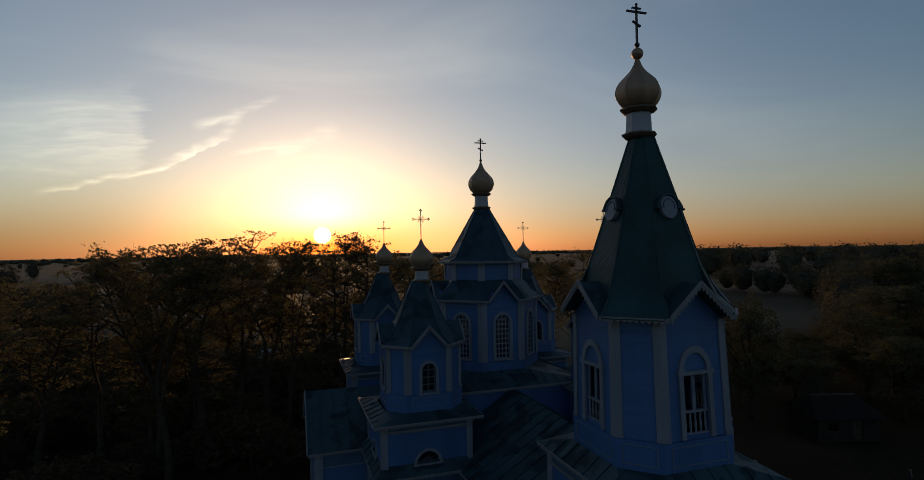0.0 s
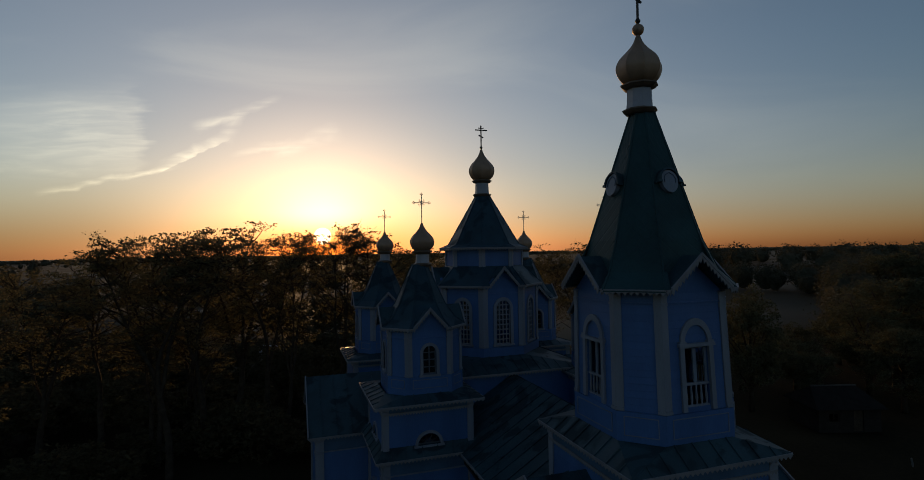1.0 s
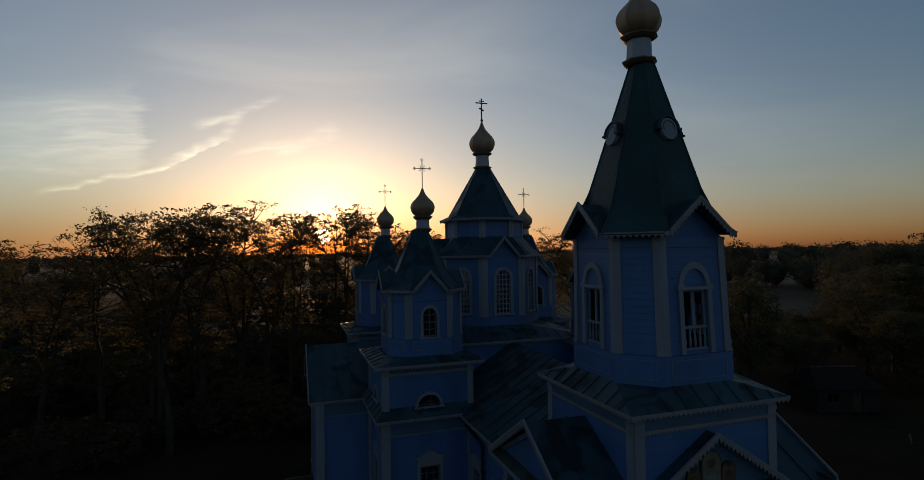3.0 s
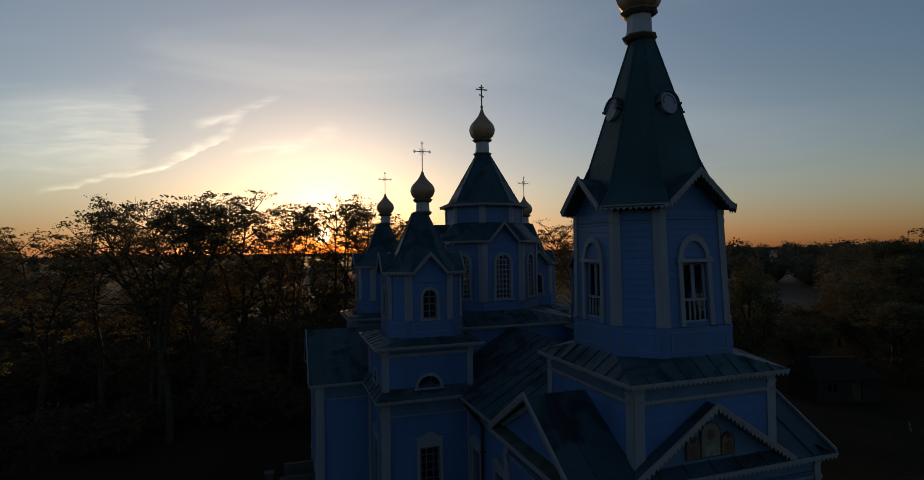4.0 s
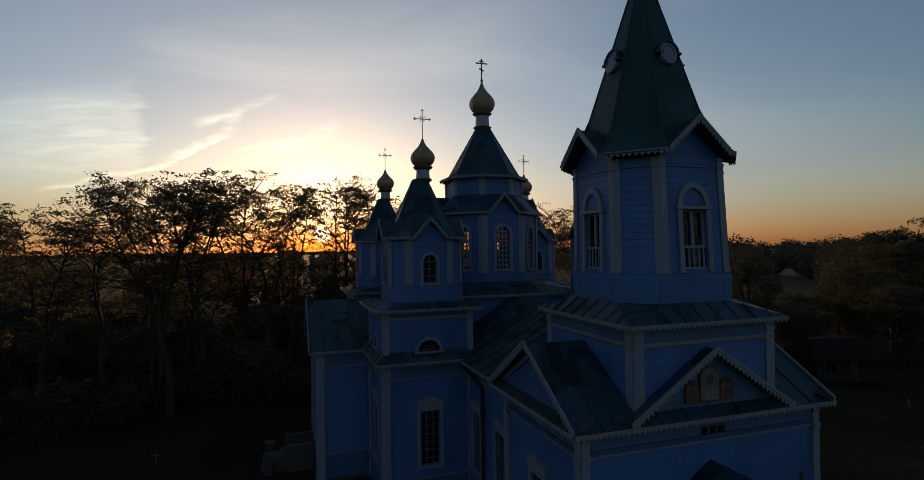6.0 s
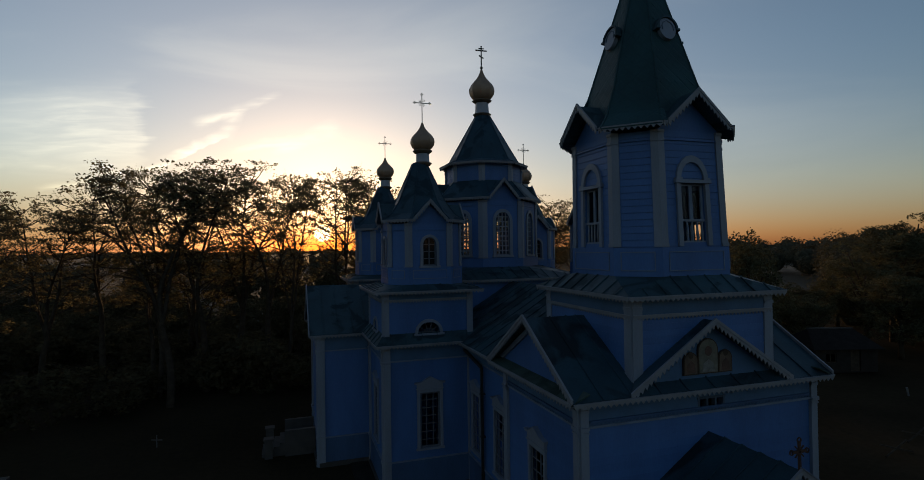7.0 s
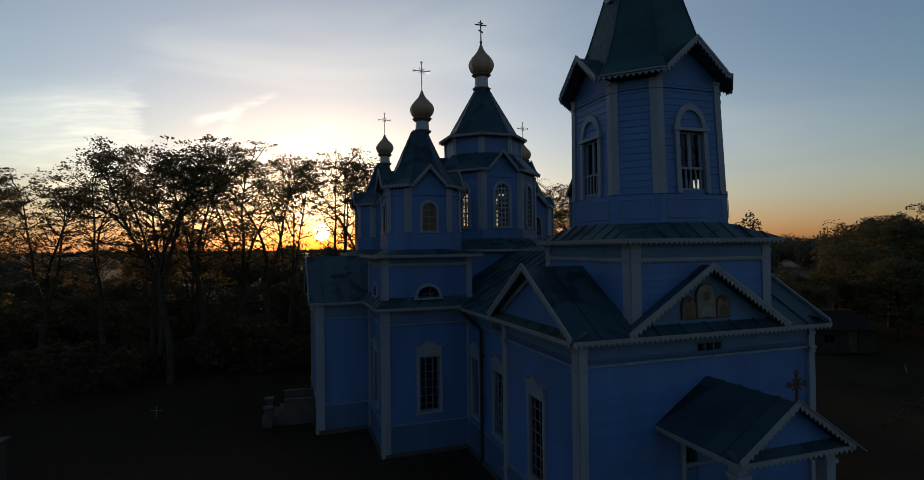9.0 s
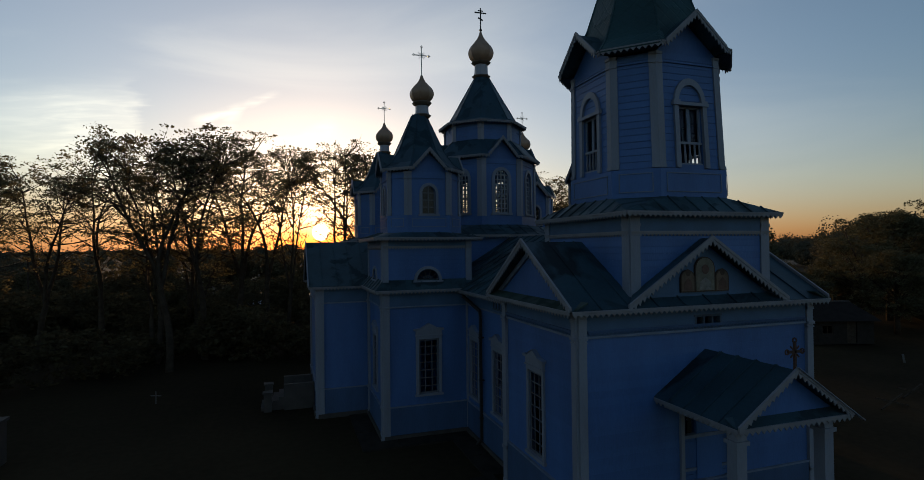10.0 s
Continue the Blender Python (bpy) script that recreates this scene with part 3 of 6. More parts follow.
def onion(parent, cx, cy, z0, r_col, h_col, r_dome, h_dome, cross_h, style, knob=0.0):
    """Pale collar, gilded onion dome and cross on top of a spire."""
    bm = bmesh.new()
    lathe(bm, [(r_col * 1.12, z0), (r_col * 1.04, z0 + h_col * 0.3), (r_col * 0.98, z0 + h_col)], cx, cy, 8, math.pi / 8)
    part("collar", bm, COLLAR, parent)
    for z, r in ((z0, r_col * 1.42), (z0 + h_col, r_col * 1.52)):
        bm = bmesh.new()
        lathe(bm, [(r * 0.72, z - 0.13), (r * 0.86, z - 0.09), (r * 0.97, z - 0.02), (r, z - 0.01), (r, z + 0.035), (r * 0.7, z + 0.09)], cx, cy, 8, math.pi / 8)
        part("collar_moulding", bm, CORNICE, parent)
    zb = z0 + h_col + 0.05
    prof = [(0.56, 0.0), (0.76, 0.06), (0.91, 0.15), (0.985, 0.25), (1.0, 0.32), (0.955, 0.41), (0.83, 0.51), (0.64, 0.6), (0.44, 0.69), (0.28, 0.78), (0.16, 0.88), (0.07, 1.0)]
    bm = bmesh.new()
    rounded = []
    for i, (p1, p2) in enumerate(zip(prof, prof[1:])):
        p0, p3 = prof[max(i - 1, 0)], prof[min(i + 2, len(prof) - 1)]
        for k in range(4):
            f = k / 4
            rounded.append(tuple(0.5 * (2 * b + (c - a) * f + (2 * a - 5 * b + 4 * c - d) * f ** 2 + (3 * b - a - 3 * c + d) * f ** 3) for a, b, c, d in zip(p0, p1, p2, p3)))
    lathe(bm, [(r * r_dome * 1.03, zb + z * h_dome) for r, z in rounded + prof[-1:]], cx, cy, 8, math.pi / 8)
    dome = part("onion_dome", bm, GOLD, parent, "dull gilded onion dome")
    for k in range(8):
        a = math.pi / 8 + math.pi * k / 4
        bm = bmesh.new()
        edge = [Vector((cx + r * r_dome * 1.032 * math.cos(a), cy + r * r_dome * 1.032 * math.sin(a), zb + z * h_dome)) for r, z in rounded[::3] + prof[-1:]]
        for p, q in zip(edge, edge[1:]):
            beam(bm, p, q, 0.012)
        part("seam", bm, GOLD, dome)
    zt = zb + h_dome
    if knob:
        bm = bmesh.new()
        ball(bm, (cx, cy, zt + knob * 0.8), knob, 16)
        part("knob", bm, GOLD, parent, smooth=True)
        zt += knob * 1.7
    bm = bmesh.new()
    b = 0.03 if style == "orthodox" else 0.019
    top = zt + cross_h
    box(bm, ID, cx - b, cx + b, cy - b, cy + b, zt - 0.08, top)
    if style == "orthodox":
        arm = cross_h * 0.26
        zc = top - cross_h * 0.17
        box(bm, ID, cx - arm, cx + arm, cy - b, cy + b, zc - b, zc + b)
        box(bm, ID, cx - arm * 0.45, cx + arm * 0.45, cy - b, cy + b, top - cross_h * 0.08 - b, top - cross_h * 0.08 + b * 0.6)
        beam(bm, (cx - arm * 0.4, cy, zc - cross_h * 0.22), (cx + arm * 0.4, cy, zc - cross_h * 0.32), 2 * b)
        ball(bm, (cx, cy, zt + 0.12), 0.09)
        ball(bm, (cx, cy, top), 0.05)
        part("cross", bm, IRON, parent, "thin dark metal cross with a slanted lower bar")
    else:
        arm = cross_h * 0.27
        zc = top - cross_h * 0.3
        box(bm, ID, cx - arm, cx + arm, cy - b, cy + b, zc - b, zc + b)
        for dx, dz in ((arm, 0), (-arm, 0), (0, top - zc)):
            for ox, oz in ((0, 0.05), (0.05, 0), (-0.05, 0), (0, -0.05)):
                ball(bm, (cx + dx + ox, cy, zc + dz + oz), 0.028, 8)
        for k in range(4):
            a = math.pi / 4 + k * math.pi / 2
            for da in (-0.25, 0, 0.25):
                beam(bm, (cx + 0.06 * math.cos(a + da), cy, zc + 0.06 * math.sin(a + da)), (cx + 0.2 * math.cos(a + da), cy, zc + 0.2 * math.sin(a + da)), 0.011)
        part("cross", bm, BRONZE, parent, "openwork gilded cross with trefoil ends")


def gable_front(parent, m, half, z_foot, z_apex, back, out=0.35, drop=0.15, wall_half=None, foot_back=None):
    """A small gable over an octagon's face: roof sheets running back to the spire, scalloped bargeboards, boarded tympanum.
    back: how far behind the face the ridge meets the roof."""
    a, f, g = Vector((0, -out, z_apex)), Vector((-half, -out, z_foot)), Vector((half, -out, z_foot))
    fb = foot_back if foot_back is not None else 0.0
    ab = Vector((0, back, z_apex))
    for foot in (f, g):
        bm = bmesh.new()
        q = [m @ Vector((foot.x, fb, z_foot)), m @ foot, m @ a, m @ ab]
        plate(bm, q if foot is g else q[::-1], 0.05)
        part("gable_roof", bm, ROOF, parent)
    valance(parent, m @ Vector((f.x, -out - 0.02, f.z)), m @ Vector((0, -out - 0.02, z_apex)), drop, name="bargeboard")
    valance(parent, m @ Vector((0, -out - 0.02, z_apex)), m @ Vector((g.x, -out - 0.02, g.z)), drop, name="bargeboard")


def octagon_stage(tower, cx, cy, h, s, z0, z_band, z1, z_apex, out, roof, openings, pil, gable_half, single=False, plinth_panels=True, win=None, gable_back=0.7, sheet=None, all_windows=False):
    """An octagonal wooden drum: boarded faces, corner boards, arched windows on the cardinal faces, panelled plinth, gabled eaves and its pyramid roof.
    roof: rings (h, s, z) from the eave up."""
    sheet = sheet or ROOF
    F = faces_of_octagon(cx, cy, h, s)
    for k, (m, half, card) in enumerate(F):
        ops = [(0, o[0], o[1], o[2], o[3]) for o in openings] if card or all_windows else []
        bm = bmesh.new()
        wall_panel(bm, m, -half, half, z0, z1, ops, 0.16)
        if card:
            slab(bm, m, [(-half, z1), (half, z1), (0, z_apex - 0.15)], 0, 0.16)
        wall = part("wall", bm, BLUE, tower)
        siding(m, wall, -half, half, z_band, z1, ops, 0.2, single and k in (0, 6, 7), 0.02 if single else 0.012)
        # plinth: a flat field with a raised panel
        bm = bmesh.new()
        box(bm, m, -half - 0.03, half + 0.03, -0.075, 0.01, z0, z_band - 0.02)
        part("plinth", bm, BLUE, tower)
        if plinth_panels:
            bm = bmesh.new()
            za, zb = z0 + (z_band - z0) * 0.4, z_band - 0.14
            xa, xb = -half + 0.17, half - 0.17
            for x0, x1, y0, y1 in ((xa, xb, za, za + 0.025), (xa, xb, zb - 0.025, zb), (xa, xa + 0.025, za, zb), (xb - 0.025, xb, za, zb)):
                box(bm, m, x0, x1, -0.095, -0.075, y0, y1)
            part("panel_moulding", bm, MOULD, tower)
        # string course under the eave
        bm = bmesh.new()
        box(bm, m, -half, half, -0.06, 0.01, z1 - 0.3, z1 - 0.26)
        part("string_course", bm, BLUE, tower)
        if (card or all_windows) and win:
            win(m, tower)
    n = len(F)
    for k in range(n):
        (m, half, _), (m2, half2, _) = F[k], F[(k + 1) % n]
        pilaster_pair(tower, m, half, pil, z_band, z1, m2, -half2)
    # eaves: straight over the diagonal faces, gabled over the cardinal ones
    ring = [[(cx + x, cy + y, z) for x, y in octa(a, b)] for a, b, z in roof]
    # behind a gable the pyramid rises from just inside the wall
    inner = [(h - 0.13, roof[0][1] * 0.97, roof[0][2])] + [q for q in roof[1:] if q[0] < h - 0.15]
    behind = [[(cx + x, cy + y, z) for x, y in octa(a, b)] for a, b, z in inner]
    for k in range(8):
        bm = bmesh.new()
        # corner k and k+1 bound face k of octa(), which starts with the west face
        for lo, hi in zip(*((ring, ring[1:]) if k % 2 else (behind, behind[1:]))):
            q = [Vector(lo[k]), Vector(lo[(k + 1) % 8]), Vector(hi[(k + 1) % 8]), Vector(hi[k])]
            plate(bm, q, 0.05)
        part("spire_face", bm, sheet, tower)
        # hip roll
        bm = bmesh.new()
        for lo, hi in zip(ring, ring[1:]):
            beam(bm, lo[k], hi[k], 0.05)
        part("hip_roll", bm, sheet, tower)
    eh, es, ez = roof[0]
    for k, (m, half, card) in enumerate(faces_of_octagon(cx, cy, eh, es)):
        if card:
            gable_front(tower, m, gable_half, ez, z_apex, gable_back + 0.25, 0.02, 0.18, foot_back=0.6)
            d = es - gable_half
            if d > 0.02:
                valance(tower, m @ Vector((-es, 0, ez)), m @ Vector((-gable_half, 0, ez)))
                valance(tower, m @ Vector((gable_half, 0, ez)), m @ Vector((es, 0, ez)))
                (h1, s1, z_1) = roof[1]
                for e in (-1, 1):
                    q = [m @ Vector(p) for p in ((e * gable_half, 0, ez), (e * es, 0, ez), (e * s1, eh - h1, z_1), (e * gable_half * 0.8, eh - h1, z_1))]
                    bm = bmesh.new()
                    plate(bm, q if e > 0 else q[::-1], 0.05)
                    part("eave_return", bm, sheet, tower)
        else:
            valance(tower, m @ Vector((-half, 0, ez)), m @ Vector((half, 0, ez)))
    # soffit, its eave shade carried by the dark colour
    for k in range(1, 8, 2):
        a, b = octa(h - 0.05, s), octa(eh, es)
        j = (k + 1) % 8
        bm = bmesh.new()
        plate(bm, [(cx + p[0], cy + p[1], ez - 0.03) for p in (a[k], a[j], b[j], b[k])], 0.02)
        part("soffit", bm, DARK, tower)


def skirt_roof(parent, cx, cy, q, z_eave, h, s, z_top, width=0.6):
    """Sheets from a square eave of half width q up to an octagon, with the scalloped fascia."""
    sq = [(-q, -q), (q, -q), (q, q), (-q, q)]
    o = octa(h, s)
    P = lambda p, z: Vector((cx + p[0], cy + p[1], z))
    for k in range(4):
        c0, c1 = sq[k], sq[(k + 1) % 4]
        o0, o1 = o[2 * k], o[2 * k + 1]
        roof_slope(parent, [P(c0, z_eave), P(c1, z_eave), P(o1, z_top), P(o0, z_top)], width)
        bm = bmesh.new()
        plate(bm, [P(c1, z_eave + 0.012), P(o[(2 * k + 2) % 8], z_top), P(o1, z_top)], 0.04)
        part("roof_sheet", bm, ROOF, parent)
        valance(parent, P(c0, z_eave - 0.02), P(c1, z_eave - 0.02))
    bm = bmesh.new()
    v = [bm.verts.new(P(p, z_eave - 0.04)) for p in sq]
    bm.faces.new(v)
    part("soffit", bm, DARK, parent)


def square_base(parent, cx, cy, q, z0, z1, band, pil=0.3, lunette=None, single=()):
    for k in range(4):
        deg = 90 * k
        a = radians(deg)
        m = at(cx + q * math.sin(a), cy - q * math.cos(a), 0, deg)
        ops = [(0, *lunette)] if lunette and k in (0, 3) else []
        bm = bmesh.new()
        wall_panel(bm, m, -q, q, z0, z1, ops, 0.16)
        wall = part("wall", bm, BLUE, parent)
        siding(m, wall, -q, q, z0, z1, ops, 0.2, k in single, 0.016)
        bm = bmesh.new()
        box(bm, m, -q, q, -0.035, 0.01, band, z1)
        part("frieze", bm, TYMP, wall)
        for o in ops:
            fan_window(m, parent, o)
        valance(parent, m @ Vector((-q, -0.05, band)), m @ Vector((q, -0.05, band)), 0.12, 0.13)
        m2 = at(cx + q * math.sin(a + math.pi / 2), cy - q * math.cos(a + math.pi / 2), 0, deg + 90)
        pilaster_pair(parent, m, q, pil, z0, z1 - 0.03, m2, -q)


def fan_window(m, parent, o):
    cx, half, sill, spring, rise = o
    win = window(m, parent, cx, half, sill, spring, rise, 1, 1, 0.13, name="fan_window")
    bm = bmesh.new()
    for k in range(1, 5):
        a = math.pi * k / 5
        beam(bm, m @ Vector((cx + 0.1 * math.cos(a), 0.06, sill + 0.1 * math.sin(a))), m @ Vector((cx + half * 0.97 * math.cos(a), 0.06, sill + rise * 0.97 * math.sin(a))), 0.03)
    for k in range(8):
        a, b = math.pi * k / 8, math.pi * (k + 1) / 8
        r = half * 0.42
        beam(bm, m @ Vector((cx + r * math.cos(a), 0.06, sill + r * math.sin(a))), m @ Vector((cx + r * math.cos(b), 0.06, sill + r * math.sin(b))), 0.025)
    part("glazing_bars", bm, SASH, win)


# ---- ground ----
def ground():
    bm = bmesh.new()
    ring, n = [], 72
    radii = [0.0, 6, 12, 20, 30, 42, 56, 75, 100, 140, 200, 300, 450, 700, 1100, 1700, 2600, 3800, 4800]
    c = bm.verts.new((0, 10, -0.02))
    for r in radii[1:]:
        row = []
        for i in range(n):
            a = 2 * math.pi * i / n
            x, y = r * math.cos(a), 10 + r * math.sin(a)
            z = 0.0 if r < 25 else 0.5 * noise.noise((x * 0.03, y * 0.03, 0)) + (6 * noise.noise((x * 0.003, y * 0.003, 3)) if r > 100 else 0)
            z *= min(1.0, max(0.0, (math.hypot(x + 32, y - 175) - 110) / 90))
            row.append(bm.verts.new((x, y, z - 0.02)))
        if not ring:
            for i in range(n):
                bm.faces.new((c, row[i], row[(i + 1) % n]))
        else:
            for i in range(n):
                bm.faces.new((ring[i], row[i], row[(i + 1) % n], ring[(i + 1) % n]))
        ring = row
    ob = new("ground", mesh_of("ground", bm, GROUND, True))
    return tagged(ob, "dark meadow reaching to the horizon, haze painted into its far colour", "ground", kind="structure")


ground()


def pond(cx, cy, rx, ry, seed):
    bm = bmesh.new()
    rim = []
    for i in range(40):
        a = 2 * math.pi * i / 40
        k = 1 + 0.3 * noise.noise((2 * math.cos(a) + seed, 2 * math.sin(a), seed))
        rim.append(bm.verts.new((cx + rx * k * math.cos(a), cy + ry * k * math.sin(a), 0.04)))
    bm.faces.new(rim)
    ob = new("water", mesh_of("water", bm, WATER))
    tagged(ob, "still pond in the fields mirroring the sunrise", "water", kind="structure")


pond(-34, 146, 6, 8, 1.0)

# ---- the bell tower ----
tower = thing("bell_tower", "blue boarded octagonal bell tower with tall green spire", "bell tower")


def settle(p):
    """The old frame stands a little wider and further south at its foot than under the eave."""
    k = min(1.15, max(0.0, (13.9 - p.z) / 3.1))
    return Vector((p.x * (1 + 0.04 * k) + 0.03 + 0.08 * k, p.y * (1 + 0.04 * k), p.z))


def batter(stage):
    for ob in stage.children_recursive:
        if ob.type == "MESH" and max(v.co.z for v in ob.data.vertices) < 15.35:
            for v in ob.data.vertices:
                v.co = settle(v.co)
    for i, (m, parent) in enumerate(PLANKS):
        o, x, y, z = (settle(m @ Vector(p)) for p in ((0, 0, 0), (1, 0, 0), (0, 1, 0), (0, 0, 1)))
        PLANKS[i] = (lay(o, x - o, y - o, z - o), parent)


def lay(o, x, y, z):
    m = Matrix.Identity(4)
    for i, c in enumerate((x, y, z, o)):
        m[0][i], m[1][i], m[2][i] = c
    return m


def belfry_window(m, parent):
    """An arched blind head over an open louvre bay with a baluster rail."""
    half, sill, head, top = 0.44, 10.92, 12.7, 13.55
    bm = bmesh.new()
    n = 14
    ho = half + 0.15
    slab(bm, m, [(-ho, sill - 0.1), (-half, sill - 0.1), (-half, head), (-ho, head)], -0.09, 0.03)
    slab(bm, m, [(half, sill - 0.1), (ho, sill - 0.1), (ho, head), (half, head)], -0.09, 0.03)
    ri, ro = half - 0.02, ho - 0.02
    for i in range(n):
        a, b = math.pi * i / n, math.pi * (i + 1) / n
        slab(bm, m, [(ri * math.cos(a), head + 0.1 + 1.28 * ri * math.sin(a)), (ro * math.cos(a), head + 0.1 + 1.3 * ro * math.sin(a)), (ro * math.cos(b), head + 0.1 + 1.3 * ro * math.sin(b)), (ri * math.cos(b), head + 0.1 + 1.28 * ri * math.sin(b))], -0.09, 0.03)
    for e in (-1, 1):
        box(bm, m, e * 0.5 - 0.11, e * 0.5 + 0.11, -0.12, 0.02, head + 0.1, head + 0.17)
    win = part("belfry_window", bm, TRIM, parent)
    bm = bmesh.new()
    box(bm, m, -ho - 0.05, ho + 0.05, -0.13, 0.03, head, head + 0.1)
    part("transom", bm, TRIM, win)
    bm = bmesh.new()
    box(bm, m, -half, half, 0.02, 0.09, 11.55, 11.62)
    part("handrail", bm, TRIM, win)
    bm = bmesh.new()
    box(bm, m, -half, half, 0.02, 0.09, sill - 0.02, sill + 0.05)
    part("bottom_rail", bm, TRIM, win)
    for i in range(5):
        bm = bmesh.new()
        x = -half + 2 * half * (i + 0.5) / 5
        prof = [(0.03, sill + 0.05), (0.03, sill + 0.14), (0.045, sill + 0.26), (0.028, sill + 0.42), (0.03, 11.55)]
        p = m @ Vector((x, 0.055, 0))
        lathe(bm, prof, p.x, p.y, 6)
        part("baluster", bm, TRIM, win)
    bm = bmesh.new()
    for x0, x1 in ((-half, -half + 0.09), (-0.06, 0.06), (half - 0.09, half)):
        box(bm, m, x0, x1, 0.05, 0.1, 11.62, head)
    box(bm, m, -half, half, 0.05, 0.1, head - 0.07, head)
    part("shutter_frame", bm, MOULD, win)
    bm = bmesh.new()
    bm.faces.new([bm.verts.new(m @ Vector(p)) for p in ((-half, 0.11, 11.62), (half, 0.11, 11.62), (half, 0.11, head), (-half, 0.11, head))])
    part("pane", bm, GLASS, win).visible_shadow = False


octagon_stage(tower, 0, 0, 2.06, 1.14, 9.6, 10.8, 14.28, 15.4, 0.35,
              [(2.52, 1.28, 14.41), (2.08, 0.98, 14.92), (1.66, 0.76, 15.9), (0.34, 0.16, 20.25)],
              [(0.44, 10.92, 12.7, 0)], 0.19, 1.1, single=True, win=belfry_window, gable_back=0.6, sheet=TILE)
batter(tower)
square_base(tower, 0.05, -0.05, 2.5, 6.9, 9.41, 8.87, 0.3, single=(0, 3))
skirt_roof(tower, 0.03, -0.08, 2.8, 9.44, 2.16, 1.2, 9.92)
onion(tower, -0.1, 0, 20.25, 0.41, 0.85, 0.74, 1.7, 1.5, "orthodox", knob=0.2)
# overlapping diamond shingles on the near faces of the spire
bm = bmesh.new()
v = [bm.verts.new(p) for p in ((0, 0, -0.5), (0.5, 0, 0), (0, 0, 0.5), (-0.5, 0, 0))]
w = [bm.verts.new(p) for p in ((0, -0.007, -0.5), (0.5, -0.004, 0), (0, -0.001, 0.5), (-0.5, -0.004, 0))]
bm.faces.new(w)
for i in range(4):
    bm.faces.new((v[i], v[(i + 1) % 4], w[(i + 1) % 4], w[i]))
DIAMOND = mesh_of("shingle", bm, TILE)
SHINGLES = []
for ob in [o for o in tower.children if o.name.startswith("spire_face")]:
    co = [v.co.copy() for v in ob.data.vertices]
    c = sum(co, Vector()) / len(co)
    turn = round(math.degrees(math.atan2(c.x, -c.y)) / 45) * 45
    if turn not in (-90, -45, 0):
        continue
    lo_h, hi_h = (1.66, 0.34) if turn % 90 == 0 else ((1.66 + 0.76) / math.sqrt(2), 0.5 / math.sqrt(2))
    lo_s, hi_s = (0.76, 0.16) if turn % 90 == 0 else ((1.66 - 0.76) / math.sqrt(2), 0.18 / math.sqrt(2))
    slope = math.atan2(lo_h - hi_h, 20.25 - 15.9)
    length = math.hypot(lo_h - hi_h, 20.25 - 15.9)
    face = rot(turn) @ Matrix.Translation((0, -lo_h - 0.004, 15.9)) @ Matrix.Rotation(-slope, 4, "X")
    for row in range(int(length / 0.17)):
        z = 0.17 * (row + 0.6)
        half = lo_s + (hi_s - lo_s) * z / length
        for k in range(-5, 6):
            x = (k + 0.5 * (row % 2)) * 0.3
            if abs(x) + 0.13 < half and z + 0.17 < length:
                SHINGLES.append((face @ Matrix.Translation((x, 0, z)) @ Matrix.Diagonal((0.3, 1, 0.34, 1)), ob))
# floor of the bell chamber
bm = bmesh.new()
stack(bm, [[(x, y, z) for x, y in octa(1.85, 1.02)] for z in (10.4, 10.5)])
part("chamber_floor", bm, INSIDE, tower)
# round medallions on the spire
for k in range(4):
    m = rot(90 * k)
    zc, yy = 17.75, -1.22
    tilt = m @ Matrix.Translation((0, yy, zc)) @ Matrix.Rotation(radians(-12), 4, "X")
    def oval(f, n=20):
        return [(f * 0.31 * math.cos(2 * math.pi * i / n), f * (0.34 if i <= n / 2 else 0.40) * math.sin(2 * math.pi * i / n)) for i in range(n)]
    bm = bmesh.new()
    slab(bm, tilt, oval(1.0), -0.05, 0.4)
    med = part("medallion", bm, TRIM, tower, "pale oval plate under a dark rounded hood")
    bm = bmesh.new()
    for i in range(12):
        q = [(g * math.cos(b), g * 1.08 * math.sin(b)) for b, g in ((math.pi * i / 12, 0.33), (math.pi * i / 12, 0.385), (math.pi * (i + 1) / 12, 0.385), (math.pi * (i + 1) / 12, 0.33))]
        slab(bm, tilt, q, -0.1, 0.45)
    for e in (-1, 1):
        slab(bm, tilt, [(e * 0.31, -0.07), (e * 0.45, -0.07), (e * 0.45, 0.0), (e * 0.31, 0.0)], -0.1, 0.4)
    part("hood", bm, ROOF, med)
    bm = bmesh.new()
    arc = [(-0.2, -0.08), (-0.21, 0.06), (-0.15, 0.17), (0.0, 0.25), (0.15, 0.17), (0.21, 0.06), (0.2, -0.08)]
    for (x0, z0), (x1, z1) in zip(arc, arc[1:]):
        beam(bm, tilt @ Vector((x0, -0.06, z0)), tilt @ Vector((x1, -0.06, z1)), 0.02)
    part("moulding", bm, DARK, med)

# ---- the church: porch block, nave, crossing, transepts ----
church = thing("church", "blue boarded wooden church with white lace trim and green roofs", "church")


def tall_window(m, parent, cx, half=0.46, sill=2.1, head=4.45):
    window(m, parent, cx, half, sill, head, 0, 3, 7, 0.13, lintel=0.56, bar=0.036, stile=0.055, reveal=0.005)


